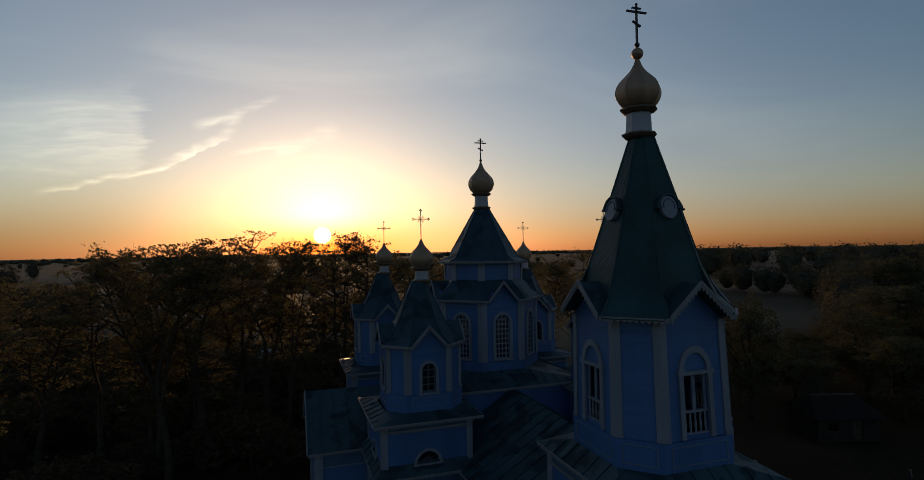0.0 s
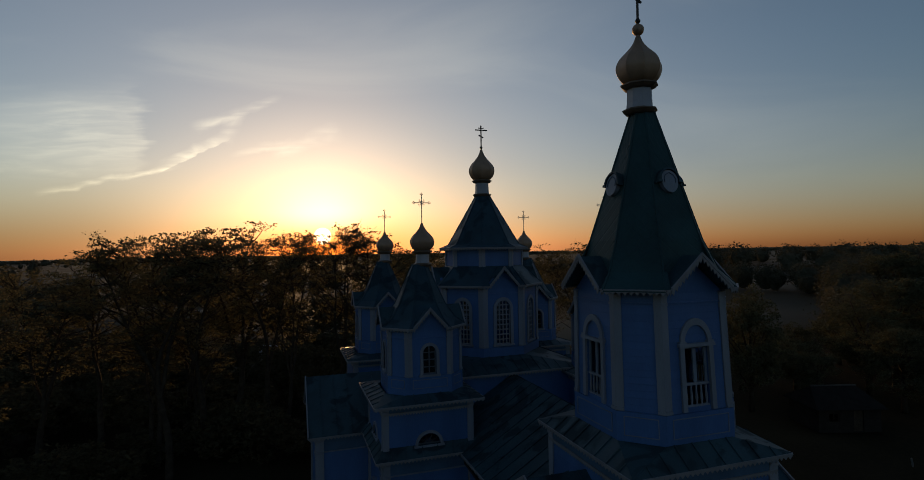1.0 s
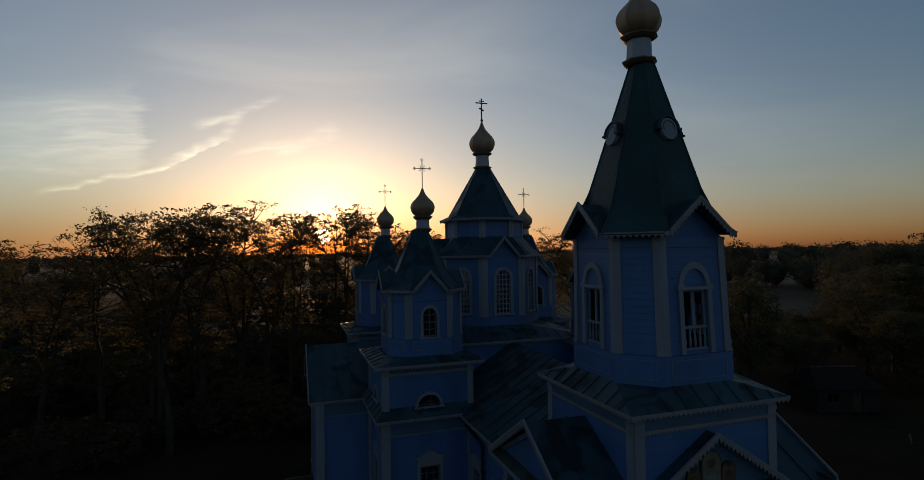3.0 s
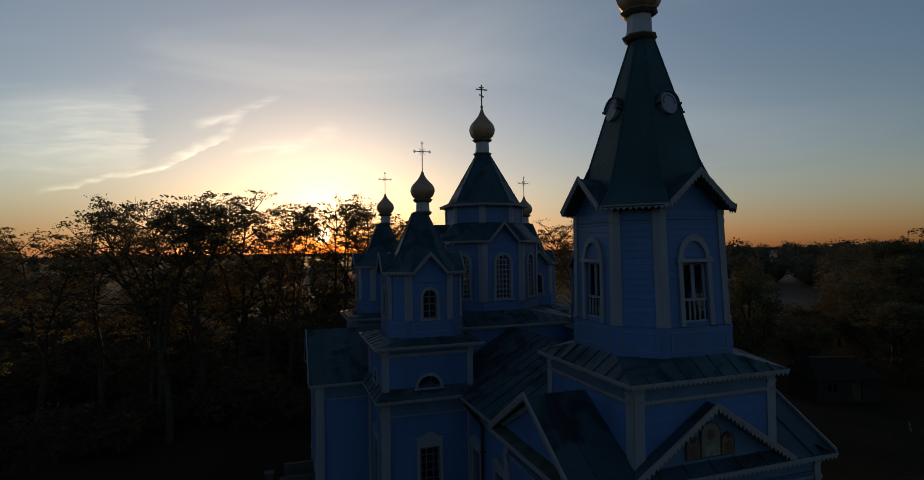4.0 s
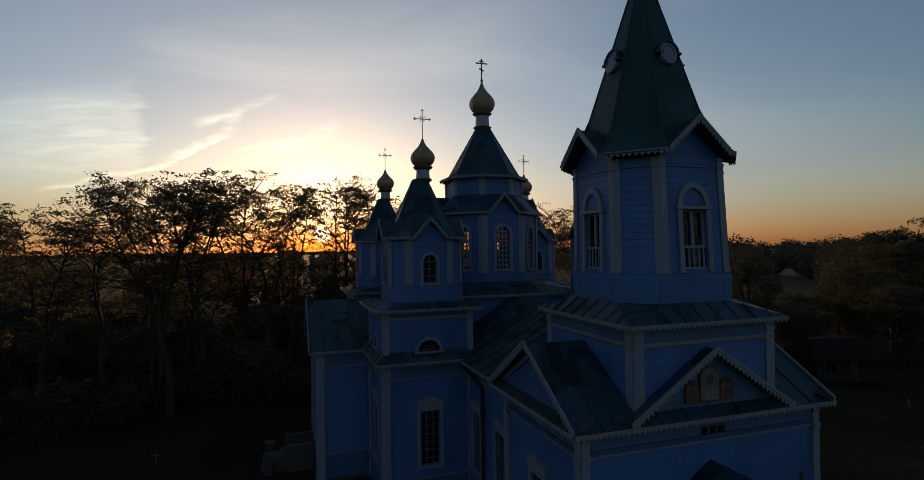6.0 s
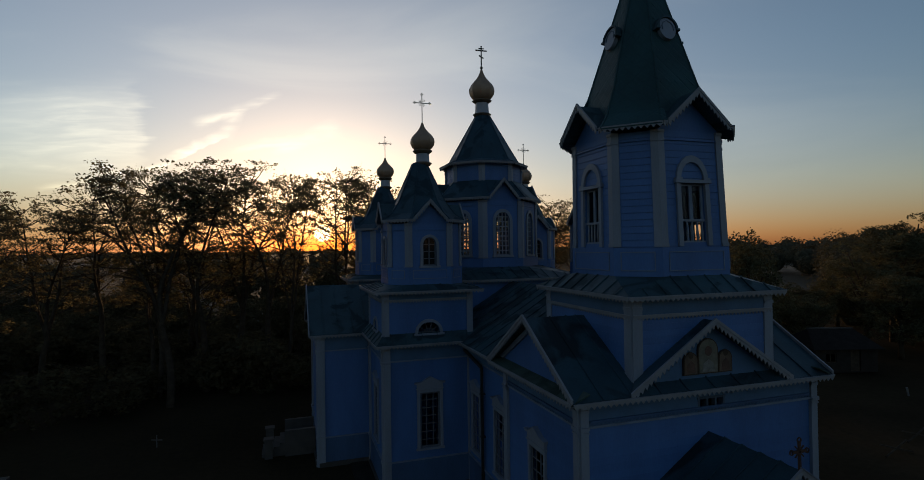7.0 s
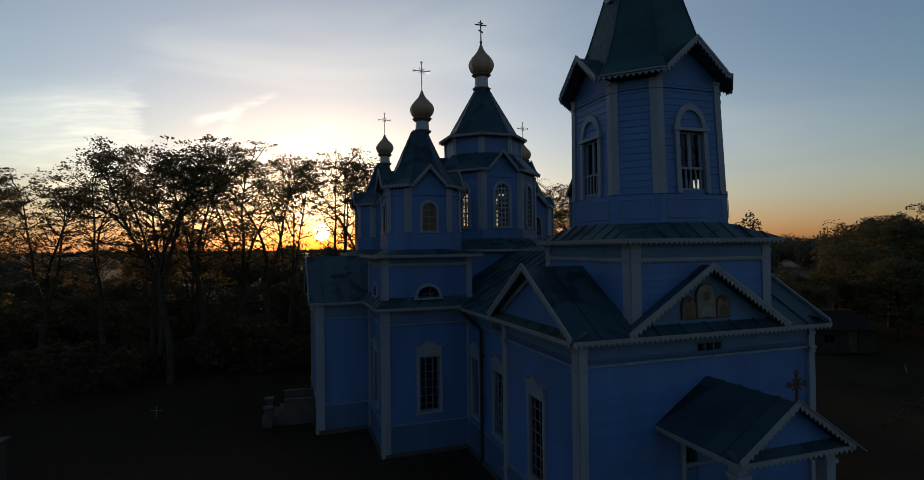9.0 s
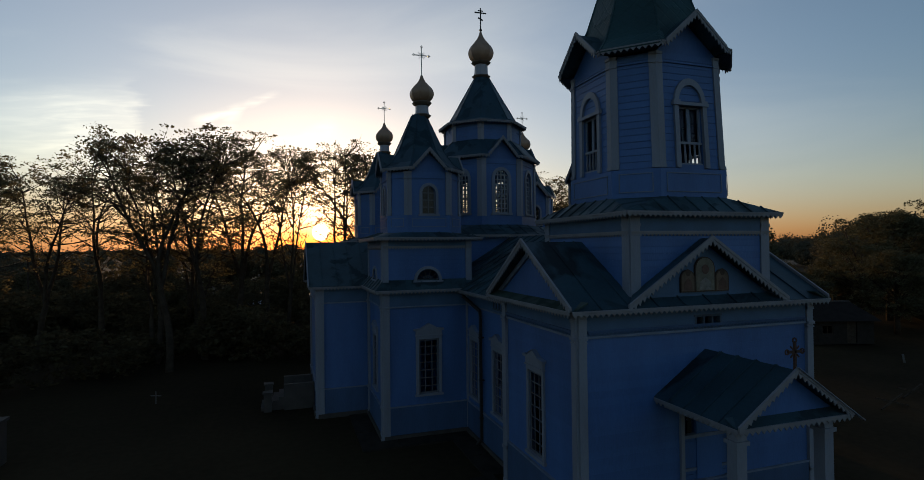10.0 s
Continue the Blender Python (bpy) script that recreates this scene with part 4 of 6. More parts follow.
def body_wall(m, x0, x1, z1, wins=(), single=False, extra=(), name="wall", z_plinth=1.45):
    ops = [(cx, hw, zs, zt, 0) for cx, hw, zs, zt in wins] + list(extra)
    bm = bmesh.new()
    wall_panel(bm, m, x0, x1, 0, z1, ops, 0.2)
    wall = part(name, bm, BLUE, church)
    siding(m, wall, x0, x1, z_plinth, z1, ops, 0.2, single, 0.011)
    bm = bmesh.new()
    box(bm, m, x0, x1, -0.07, 0.01, 0, z_plinth - 0.05)
    part("plinth", bm, PLINTH, wall)
    bm = bmesh.new()
    box(bm, m, x0, x1, -0.1, 0.01, z_plinth - 0.05, z_plinth)
    part("plinth_moulding", bm, MOULD, wall)
    bm = bmesh.new()
    box(bm, m, x0, x1, -0.16, 0.01, -0.1, 0.2)
    part("skirting", bm, STONE, wall)
    bm = bmesh.new()
    box(bm, m, x0, x1, -0.08, 0.01, z1 - 0.78, z1 - 0.72)
    part("string_course", bm, MOULD, wall)
    bm = bmesh.new()
    wall_panel(bm, m @ Matrix.Translation((0, -0.04, 0)), x0, x1, z1 - 0.72, z1, [o for o in ops if o[2] > z1 - 0.72], 0.05)
    part("frieze", bm, TYMP, wall)
    for cx, hw, zs, zt in wins:
        tall_window(m, church, cx, hw, zs, zt)
    return wall


WX, WE, WY0, WY1 = 4.2, 4.1, -2.65, 2.35
EAVE = 6.77
west = at(0, WY0, 0, 0)
north = at(-WX, 0, 0, -90)   # local x runs towards -y
south = at(WE, 0, 0, 90)
body_wall(west, -WX, WE, EAVE, (), True, extra=[(0.1, 0.45, 6.1, 6.4, 0), (0, 0.85, 0.3, 3.62, 0)], z_plinth=1.72)
body_wall(north, -WY1, -WY0, EAVE, [(0.1, 0.48, 1.98, 4.58)], True, z_plinth=1.72)
body_wall(south, WY0, WY1, EAVE)
for m, m2, xa, xb in ((west, south, WE, WY0), (north, west, -WY0, -WX)):
    pilaster_pair(church, m, xa, 0.2, 0, EAVE, m2, xb, 0.11)
back = at(0, WY1, 0, 180)
pilaster_pair(church, back, WX, 0.26, 0, EAVE, north, -WY1, 0.11)

# cross-gabled roof over the porch block
RID, EV = 8.62, 6.78
ex, ee, ey = 4.6, 4.5, 3.0
roof_slope(church, [(-ex, -ey, EV), (ee, -ey, EV), (ee, 0, RID), (-ex, 0, RID)], 0.9, mat=MOSSY)
roof_slope(church, [(ee, ey, EV), (-ex, ey, EV), (-ex, 0, RID), (ee, 0, RID)], 0.75)
gw = 2.85
for sx in (-1, 1):
    bm = bmesh.new()
    plate(bm, [(sx * gw, -ey + 0.0, EV + 0.06), (0, -ey, RID + 0.06), (0, -0.2, RID + 0.06)], 0.05)
    part("gable_roof", bm, MOSSY, church)
wg = at(0, -ey, 0, 0)
ng = at(-ex, 0, 0, -90)
sg = at(ee, 0, 0, 90)
for m, w, inset in ((wg, gw, 0.35), (ng, ey, 0.35), (sg, ey, 0.35)):
    valance(church, m @ Vector((-w, -0.02, EV + 0.03)), m @ Vector((0, -0.02, RID + 0.05)), 0.19, name="bargeboard")
    valance(church, m @ Vector((0, -0.02, RID + 0.05)), m @ Vector((w, -0.02, EV + 0.03)), 0.19, name="bargeboard")
    bm = bmesh.new()
    slab(bm, m, [(-w + 0.3, EV + 0.12), (w - 0.3, EV + 0.12), (0, RID - 0.12)], inset, inset + 0.12)
    part("tympanum", bm, TYMP if m is wg else BLUE, church)
    for e in (-1, 1) if m is not wg else ():
        bm = bmesh.new()
        slab(bm, m, [(e * (w - 0.62), EV + 0.16), (e * (w - 0.3), EV + 0.16), (0, RID - 0.16), (0, RID - 0.36)], inset - 0.07, inset)
        part("raking_board", bm, MOULD, church)
    # pent roof under the gable
    bm = bmesh.new()
    plate(bm, [m @ Vector(p) for p in ((-w, -0.05, EV - 0.03), (w, -0.05, EV - 0.03), (w, 0.5, EV + 0.22), (-w, 0.5, EV + 0.22))], 0.04)
    part("pent_roof", bm, PENT, church)
valance(church, (-ex, -ey - 0.05, EV - 0.03), (ee, -ey - 0.05, EV - 0.03))
valance(church, (-WX + 0.25, WY0 - 0.075, EAVE - 0.6), (WE - 0.25, WY0 - 0.075, EAVE - 0.6), 0.09, 0.13, mat=PLINTH)
valance(church, (-WX - 0.075, WY1 - 0.3, EAVE - 0.6), (-WX - 0.075, WY0 + 0.25, EAVE - 0.6), 0.09, 0.13, mat=PLINTH)
valance(church, (-ex - 0.05, ey, EV - 0.03), (-ex - 0.05, -ey, EV - 0.03))
valance(church, (ee + 0.05, -ey, EV - 0.03), (ee + 0.05, ey, EV - 0.03))
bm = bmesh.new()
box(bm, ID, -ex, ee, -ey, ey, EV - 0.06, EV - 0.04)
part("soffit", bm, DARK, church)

# nave
NX, NY1 = 3.6, 8.3
nn = at(-NX, 0, 0, -90)
ns = at(NX, 0, 0, 90)
body_wall(nn, -NY1, -WY1, 6.6, [(-4.45, 0.5, 1.8, 4.32), (-7.2, 0.5, 1.8, 4.32)], extra=[(-4.45, 0.42, 6.02, 6.27, 0)])
body_wall(ns, WY1, NY1, 6.6)
NR = 9.0
roof_slope(church, [(-4.1, 12, 6.55), (-4.1, 2.4, 6.55), (0, 2.4, NR), (0, 12, NR)], 0.75)
roof_slope(church, [(4.1, 2.4, 6.55), (4.1, 12, 6.55), (0, 12, NR), (0, 2.4, NR)], 0.75)
valance(church, (-4.12, 8.2, 6.53), (-4.12, 2.9, 6.53))

# crossing
CY, CQ = 15.55, 4.1
for k in range(4):
    deg = 90 * k
    a = radians(deg)
    m = at(CQ * math.sin(a), CY - CQ * math.cos(a), 0, deg)
    bm = bmesh.new()
    wall_panel(bm, m, -CQ, CQ, 0, 9.2, [], 0.2)
    wall = part("wall", bm, BLUE, church)
    siding(m, wall, -CQ, CQ, 6.4, 9.2)

# transepts and apse
for deg, reach in ((-90, 10.1), (90, 10.1), (180, 9.5)):
    a = radians(deg)
    end = at(reach * math.sin(a), CY - reach * math.cos(a), 0, deg)
    w = 3.0
    ln = reach - CQ
    body_wall(end, -w, w, 6.5)
    lf = end @ at(-w, 0, 0, -90)
    rf = end @ at(w, 0, 0, 90)
    body_wall(lf, -ln, 0, 6.5)
    body_wall(rf, 0, ln, 6.5)
    pilaster_pair(church, end, w, 0.3, 0, 6.5, rf, 0, 0.11)
    pilaster_pair(church, lf, 0, 0.3, 0, 6.5, end, -w, 0.11)
    e, zr = w + 0.35, 8.85
    P = lambda x, y, z: end @ Vector((x, y, z))
    roof_slope(church, [P(-e, ln, 6.6), P(-e, -0.45, 6.6), P(0, -0.45, zr), P(0, ln, zr)], 0.75)
    roof_slope(church, [P(e, -0.45, 6.6), P(e, ln, 6.6), P(0, ln, zr), P(0, -0.45, zr)], 0.75)
    bm = bmesh.new()
    slab(bm, end, [(-w, 6.5), (w, 6.5), (0, zr - 0.3)], 0, 0.15)
    part("tympanum", bm, BLUE, church)
    valance(church, P(-e, ln, 6.56), P(-e, -0.45, 6.56))
    valance(church, P(e, -0.45, 6.56), P(e, ln, 6.56))
    valance(church, P(-e, -0.46, 6.58), P(0, -0.46, zr), name="bargeboard")
    valance(church, P(0, -0.46, zr), P(e, -0.46, 6.58), name="bargeboard")

# corner blocks between the arms
BQ = 2.05
CORNERS = [(-5.48, 10.3), (-5.48, 20.8), (5.48, 20.8), (5.48, 10.3)]
for bx, by in CORNERS:
    F4 = []
    for k in range(4):
        deg = 90 * k
        a = radians(deg)
        F4.append(at(bx + BQ * math.sin(a), by - BQ * math.cos(a), 0, deg))
        wins = [(0.0, 0.47, 1.9, 4.37)] if (bx < 0 and by < 15 and k in (0, 3)) else []
        body_wall(F4[-1], -BQ, BQ, 6.6, wins)
    for k in range(4):
        pilaster_pair(church, F4[k], BQ, 0.26, 0, 6.6, F4[(k + 1) % 4], -BQ, 0.11)
    e = BQ + 0.4
    sq = [(-e, -e), (e, -e), (e, e), (-e, e)]
    iq = [(-BQ, -BQ), (BQ, -BQ), (BQ, BQ), (-BQ, BQ)]
    for k in range(4):
        j = (k + 1) % 4
        P = lambda p, z: Vector((bx + p[0], by + p[1], z))
        roof_slope(church, [P(sq[k], 6.62), P(sq[j], 6.62), P(iq[j], 7.05), P(iq[k], 7.05)], 0.75)
        valance(church, P(sq[k], 6.6), P(sq[j], 6.6))

# ---- corner turrets ----


def turret_window(m, parent):
    window(m, parent, 0, 0.32, 10.05, 11.0, 0.36, 2, 4, 0.13)


def turret(bx, by, dx):
    t = thing("corner_turret", "blue octagonal turret with green spire and gilded onion dome", "turret", group="corner turrets")
    square_base(t, bx, by, BQ, 6.9, 8.95, 8.55, 0.24, lunette=(0.52, 7.02, 7.03, 0.5))
    skirt_roof(t, bx, by, 2.5, 8.96, 1.78, 0.98, 9.2)
    cx = bx + dx
    octagon_stage(t, cx, by, 1.72, 0.98, 9.1, 10.0, 12.0, 13.03, 0.3,
                  [(2.0, 0.98, 12.16), (1.55, 0.76, 12.5), (1.12, 0.54, 13.15), (0.33, 0.16, 15.02)],
                  [(0.32, 10.05, 11.0, 0.36)], 0.17, 0.8, win=turret_window, gable_back=0.5, sheet=ROOF2)
    # unseen core, added behind the panes to stop light crossing the turret
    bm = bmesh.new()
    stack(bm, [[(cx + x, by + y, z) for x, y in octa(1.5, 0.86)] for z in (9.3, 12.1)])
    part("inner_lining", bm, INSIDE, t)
    onion(t, cx + dx, by, 15.02, 0.32, 0.62, 0.58, 1.35, 1.42, "ornate")
    return t


for bx, by in CORNERS:
    turret(bx, by, 0.16 if bx < 0 else -0.16)

# ---- the central drum ----
drum = thing("central_drum", "large blue octagonal drum with tall arched windows and green tent roof", "drum tower")


def drum_window(m, parent):
    # trim-pale bars: light coming through the drum is put into their colour
    window(m, parent, 0, 0.42, 10.4, 12.35, 0.5, 4, 9, 0.17, bar=0.065, reveal=0.03, sash_mat=TRIM)


octagon_stage(drum, 0, CY, 2.95, 1.18, 9.3, 10.25, 13.5, 14.68, 0.35,
              [(3.25, 1.3, 13.65), (2.16, 0.9, 14.75)],
              [(0.42, 10.4, 12.35, 0.5)], 0.26, 0.88, plinth_panels=False, win=drum_window, gable_back=0.85, sheet=ROOF2, all_windows=True)
skirt_roof(drum, 0, CY, 4.5, 9.15, 3.0, 1.2, 9.75)
for m, half, card in faces_of_octagon(0, CY, 2.15, 0.9):
    bm = bmesh.new()
    wall_panel(bm, m, -half, half, 14.3, 15.8, [], 0.12)
    wall = part("wall", bm, BLUE, drum)
    siding(m, wall, -half, half, 14.4, 15.74, depth=0.016)
FU = faces_of_octagon(0, CY, 2.15, 0.9)
for k in range(8):
    pilaster_pair(drum, FU[k][0], FU[k][1], 0.18, 14.4, 15.74, FU[(k + 1) % 8][0], -FU[(k + 1) % 8][1])
rr = [(2.5, 1.03, 15.8), (2.0, 0.84, 16.02), (0.37, 0.16, 19.05)]
ring = [[(x, CY + y, z) for x, y in octa(a, b)] for a, b, z in rr]
for k in range(8):
    bm = bmesh.new()
    for lo, hi in zip(ring, ring[1:]):
        plate(bm, [lo[k], lo[(k + 1) % 8], hi[(k + 1) % 8], hi[k]], 0.05)
    part("spire_face", bm, ROOF2, drum)
    bm = bmesh.new()
    for lo, hi in zip(ring, ring[1:]):
        beam(bm, lo[k], hi[k], 0.05)
    part("hip_roll", bm, ROOF2, drum)
    valance(drum, ring[0][k], ring[0][(k + 1) % 8])
onion(drum, -0.03, CY, 19.05, 0.4, 0.85, 0.76, 1.9, 1.45, "orthodox")

# ---- entrance porch ----
porch = thing("entrance_porch", "gabled entrance porch on square posts with green roof", "porch")
PX, PY, PE, PR = 1.82, -5.6, 4.22, 5.44
for sx in (-1, 1):
    pts = [(sx * PX, PY, PE), (sx * PX, -2.65, PE), (0, -2.65, PR), (0, PY, PR)]
    roof_slope(porch, pts, 0.6, mat=MOSSY)
    valance(porch, (sx * PX, PY, PE - 0.02), (sx * PX, -2.7, PE - 0.02))
    valance(porch, (sx * PX, PY - 0.02, PE), (0, PY - 0.02, PR), name="bargeboard")
    bm = bmesh.new()
    box(bm, at(sx * 1.4 - 0.07, -5.2), -0.15, 0.15, -0.15, 0.15, 0, 4.1)
    box(bm, at(sx * 1.4 - 0.07, -5.2), -0.2, 0.2, -0.2, 0.2, 3.75, 3.85)
    box(bm, at(sx * 1.4 - 0.07, -5.2), -0.2, 0.2, -0.2, 0.2, 0, 0.5)
    part("post", bm, TRIM, porch)
    bm = bmesh.new()
    box(bm, at(sx * 1.4, 0), -0.07, 0.07, -5.2, -2.65, 3.9, 4.1)
    part("beam", bm, TRIM, porch)
valance(porch, (-PX, PY + 0.02, PE - 0.02), (PX, PY + 0.02, PE - 0.02))
bm = bmesh.new()
slab(bm, at(0, PY, 0), [(-PX + 0.3, PE + 0.1), (PX - 0.3, PE + 0.1), (0, PR - 0.1)], 0.3, 0.4)
part("tympanum", bm, BLUE, porch)
bm = bmesh.new()
plate(bm, [(-PX, PY, PE), (PX, PY, PE), (PX, PY + 0.4, PE + 0.18), (-PX, PY + 0.4, PE + 0.18)], 0.04)
part("pent_roof", bm, ROOF, porch)

bm = bmesh.new()
beam(bm, (-0.04, PY - 0.05, PR + 0.1), (PX + 0.32, PY - 0.05, PE - 0.17), 0.09, 0.022)
part("verge_flashing", bm, TRIM, porch)

# icon panels in the west gable: three arched boards
PANEL_RIM = material("dark_icon_frame", (0.045, 0.025, 0.015), 0.6)
PANEL_GOLD = material("faded_icon_ground", (0.12, 0.082, 0.055), 0.5, vary=0.4, scale=4, fine=18)
PANEL_DARK = material("dim_icon_robe", (0.10, 0.052, 0.038), 0.6, vary=0.4, scale=5, fine=20)
PANEL_LIGHT = material("worn_icon_sky", (0.15, 0.14, 0.105), 0.55, vary=0.4, scale=3.5, fine=16)
PANEL_PALE = material("pale_icon_robe", (0.17, 0.165, 0.15), 0.6, vary=0.4, scale=5, fine=20)
icons = thing("icon_panel", "three arched painted boards in a dark frame under the gable", "icon")
mi = at(0.0, -2.66, 0, 0)


def arched(cx, half, z0, spring, rise, n=12):
    return [(cx - half, z0)] + [(cx - half * math.cos(math.pi * i / n), spring + rise * math.sin(math.pi * i / n)) for i in range(n + 1)] + [(cx + half, z0)]


for cx, half, z0, spring, rise, robe in ((-0.62, 0.25, 7.12, 7.52, 0.25, PANEL_DARK), (0.0, 0.36, 7.12, 7.78, 0.36, PANEL_PALE), (0.62, 0.25, 7.12, 7.52, 0.25, PANEL_DARK)):
    bm = bmesh.new()
    slab(bm, mi, arched(cx, half, z0, spring, rise), -0.05, 0.08)
    rim = part("panel_frame", bm, PANEL_RIM, icons)
    bm = bmesh.new()
    slab(bm, mi, arched(cx, half - 0.035, z0 + 0.035, spring, rise - 0.035), -0.06, -0.04)
    part("panel_ground", bm, PANEL_LIGHT if robe is PANEL_PALE else PANEL_GOLD, rim)
    bm = bmesh.new()
    slab(bm, mi, [(cx - half * 0.6, z0 + 0.06), (cx - half * 0.5, z0 + 0.3), (cx, z0 + 0.42), (cx + half * 0.5, z0 + 0.3), (cx + half * 0.6, z0 + 0.06)], -0.066, -0.05)
    part("plain_shape", bm, robe, rim)
    bm = bmesh.new()
    slab(bm, mi, [(cx + half * 0.36 * math.cos(math.pi * i / 8), z0 + 0.44 + (spring - z0) * 0.32 + half * 0.4 * math.sin(math.pi * i / 8)) for i in range(16)][::-1], -0.064, -0.05)
    part("plain_shape", bm, PANEL_DARK if robe is PANEL_PALE else PANEL_RIM, rim)

# little three-light vent under the eave
bm = bmesh.new()
for x in (-0.35, -0.05, 0.25, 0.55):
    box(bm, west, x - 0.03, x + 0.03, -0.05, 0.1, 6.1, 6.4)
box(bm, west, -0.4, 0.6, -0.06, 0.1, 6.03, 6.1)
box(bm, west, -0.4, 0.6, -0.06, 0.1, 6.4, 6.46)
part("vent_frame", bm, DARK, church)
bm = bmesh.new()
for x in (-4.87, -4.59, -4.31, -4.03):
    box(bm, nn, x - 0.03, x + 0.03, -0.05, 0.1, 6.02, 6.27)
box(bm, nn, -4.92, -3.98, -0.06, 0.1, 5.96, 6.02)
box(bm, nn, -4.92, -3.98, -0.06, 0.1, 6.27, 6.32)
part("vent_frame", bm, DARK, church)

# rainwater pipe at the corner of nave and side block
pipe = thing("downpipe", "dark metal rainwater pipe fixed to the church wall", "downpipe")
path = [(-4.05, 7.55, 6.55), (-4.05, 7.5, 6.3), (-3.74, 6.2, 5.75), (-3.74, 6.15, 5.5), (-3.74, 6.15, 0.35), (-3.95, 6.1, 0.12)]
bm = bmesh.new()
for p, q in zip(path, path[1:]):
    beam(bm, p, q, 0.11)
part("pipe", bm, IRON, pipe)
for z in (1.2, 2.8, 4.6):
    bm = bmesh.new()
    box(bm, at(-3.74, 6.15), -0.08, 0.14, -0.08, 0.08, z, z + 0.05)
    part("bracket", bm, IRON, pipe)

# iron cross on the porch ridge
pc = thing("porch_cross", "small rusty openwork iron cross on the porch ridge", "cross")
RUST = material("rusty_iron", (0.075, 0.035, 0.022), 0.8, vary=0.4, scale=9)
bm = bmesh.new()
zc = 5.38
box(bm, at(0, PY + 0.05), -0.03, 0.03, -0.025, 0.025, zc - 0.05, zc + 0.76)
box(bm, at(0, PY + 0.05), -0.22, 0.22, -0.025, 0.025, zc + 0.48, zc + 0.54)
for dx, dz in ((-0.24, 0.51), (0.24, 0.51), (0, 0.78)):
    for k in range(8):
        a, b = math.pi * k / 4, math.pi * (k + 1) / 4
        beam(bm, (dx + 0.06 * math.cos(a), PY + 0.05, zc + dz + 0.06 * math.sin(a)), (dx + 0.06 * math.cos(b), PY + 0.05, zc + dz + 0.06 * math.sin(b)), 0.025)
for k in range(4):
    a = math.pi / 4 + k * math.pi / 2
    beam(bm, (0, PY + 0.05, zc + 0.51), (0.19 * math.cos(a), PY + 0.05, zc + 0.51 + 0.19 * math.sin(a)), 0.025)
part("bars", bm, RUST, pc)

# porch platform and the door behind it
bm = bmesh.new()
box(bm, ID, -1.6, 1.6, -5.45, -2.7, 0, 0.32)
part("platform", bm, STONE, porch)
bm = bmesh.new()
for sx in (-1, 1):
    box(bm, west, sx * 0.43 - 0.42, sx * 0.43 + 0.42, 0.06, 0.12, 0.32, 2.92)
    box(bm, west, sx * 0.43 - 0.3, sx * 0.43 + 0.3, 0.035, 0.07, 0.5, 1.85)
    box(bm, west, sx * 0.43 - 0.3, sx * 0.43 + 0.3, 0.035, 0.07, 2.15, 2.8)
door = put(new("door_1", mesh_of("door", bm, BLUE)), church)
tagged(door, "blue panelled double door, shut, under a dark transom light")
bm = bmesh.new()
box(bm, west, -0.85, 0.85, -0.04, 0.12, 2.92, 3.02)
part("lintel", bm, MOULD, door)
bm = bmesh.new()
box(bm, west, -0.85, 0.85, 0.02, 0.07, 1.96, 2.04)
part("middle_rail", bm, MOULD, door)
bm = bmesh.new()
for x0, x1, z0, z1 in ((-0.97, -0.85, 0.3, 3.74), (0.85, 0.97, 0.3, 3.74), (-0.85, 0.85, 3.62, 3.74)):
    box(bm, west, x0, x1, -0.1, 0.02, z0, z1)
part("door_frame", bm, TRIM, door)
bm = bmesh.new()
for x in (-0.28, 0.28):
    box(bm, west, x - 0.025, x + 0.025, 0.03, 0.1, 3.02, 3.62)
part("transom_bar", bm, SASH, door)
bm = bmesh.new()
bm.faces.new([bm.verts.new(west @ Vector(p)) for p in ((-0.85, 0.1, 3.02), (0.85, 0.1, 3.02), (0.85, 0.1, 3.62), (-0.85, 0.1, 3.62))])
part("pane", bm, GLASS, door).visible_shadow = False

# worn concrete apron along the foot of the walls
for x0, x1, y0, y1 in ((-5.3, 5.1, -3.75, -2.75), (-5.3, -4.36, -2.75, 3.3), (-4.7, -3.76, 3.3, 7.2), (-8.6, -3.76, 7.2, 8.1), (-8.6, -7.7, 8.1, 12.4)):
    bm = bmesh.new()
    n = max(1, round(max(x1 - x0, y1 - y0) / 1.6))
    for i in range(n):
        if x1 - x0 > y1 - y0:
            box(bm, ID, x0 + (x1 - x0) * i / n, x0 + (x1 - x0) * (i + 1) / n - 0.03, y0, y1, -0.1, 0.05 + 0.01 * (i % 2))
        else:
            box(bm, ID, x0, x1, y0 + (y1 - y0) * i / n, y0 + (y1 - y0) * (i + 1) / n - 0.03, -0.1, 0.05 + 0.01 * (i % 2))
    strip = new("pavement", mesh_of("pavement", bm, APRON))
    tagged(strip, "worn concrete apron along the foot of the church wall", "pavement", kind="structure")

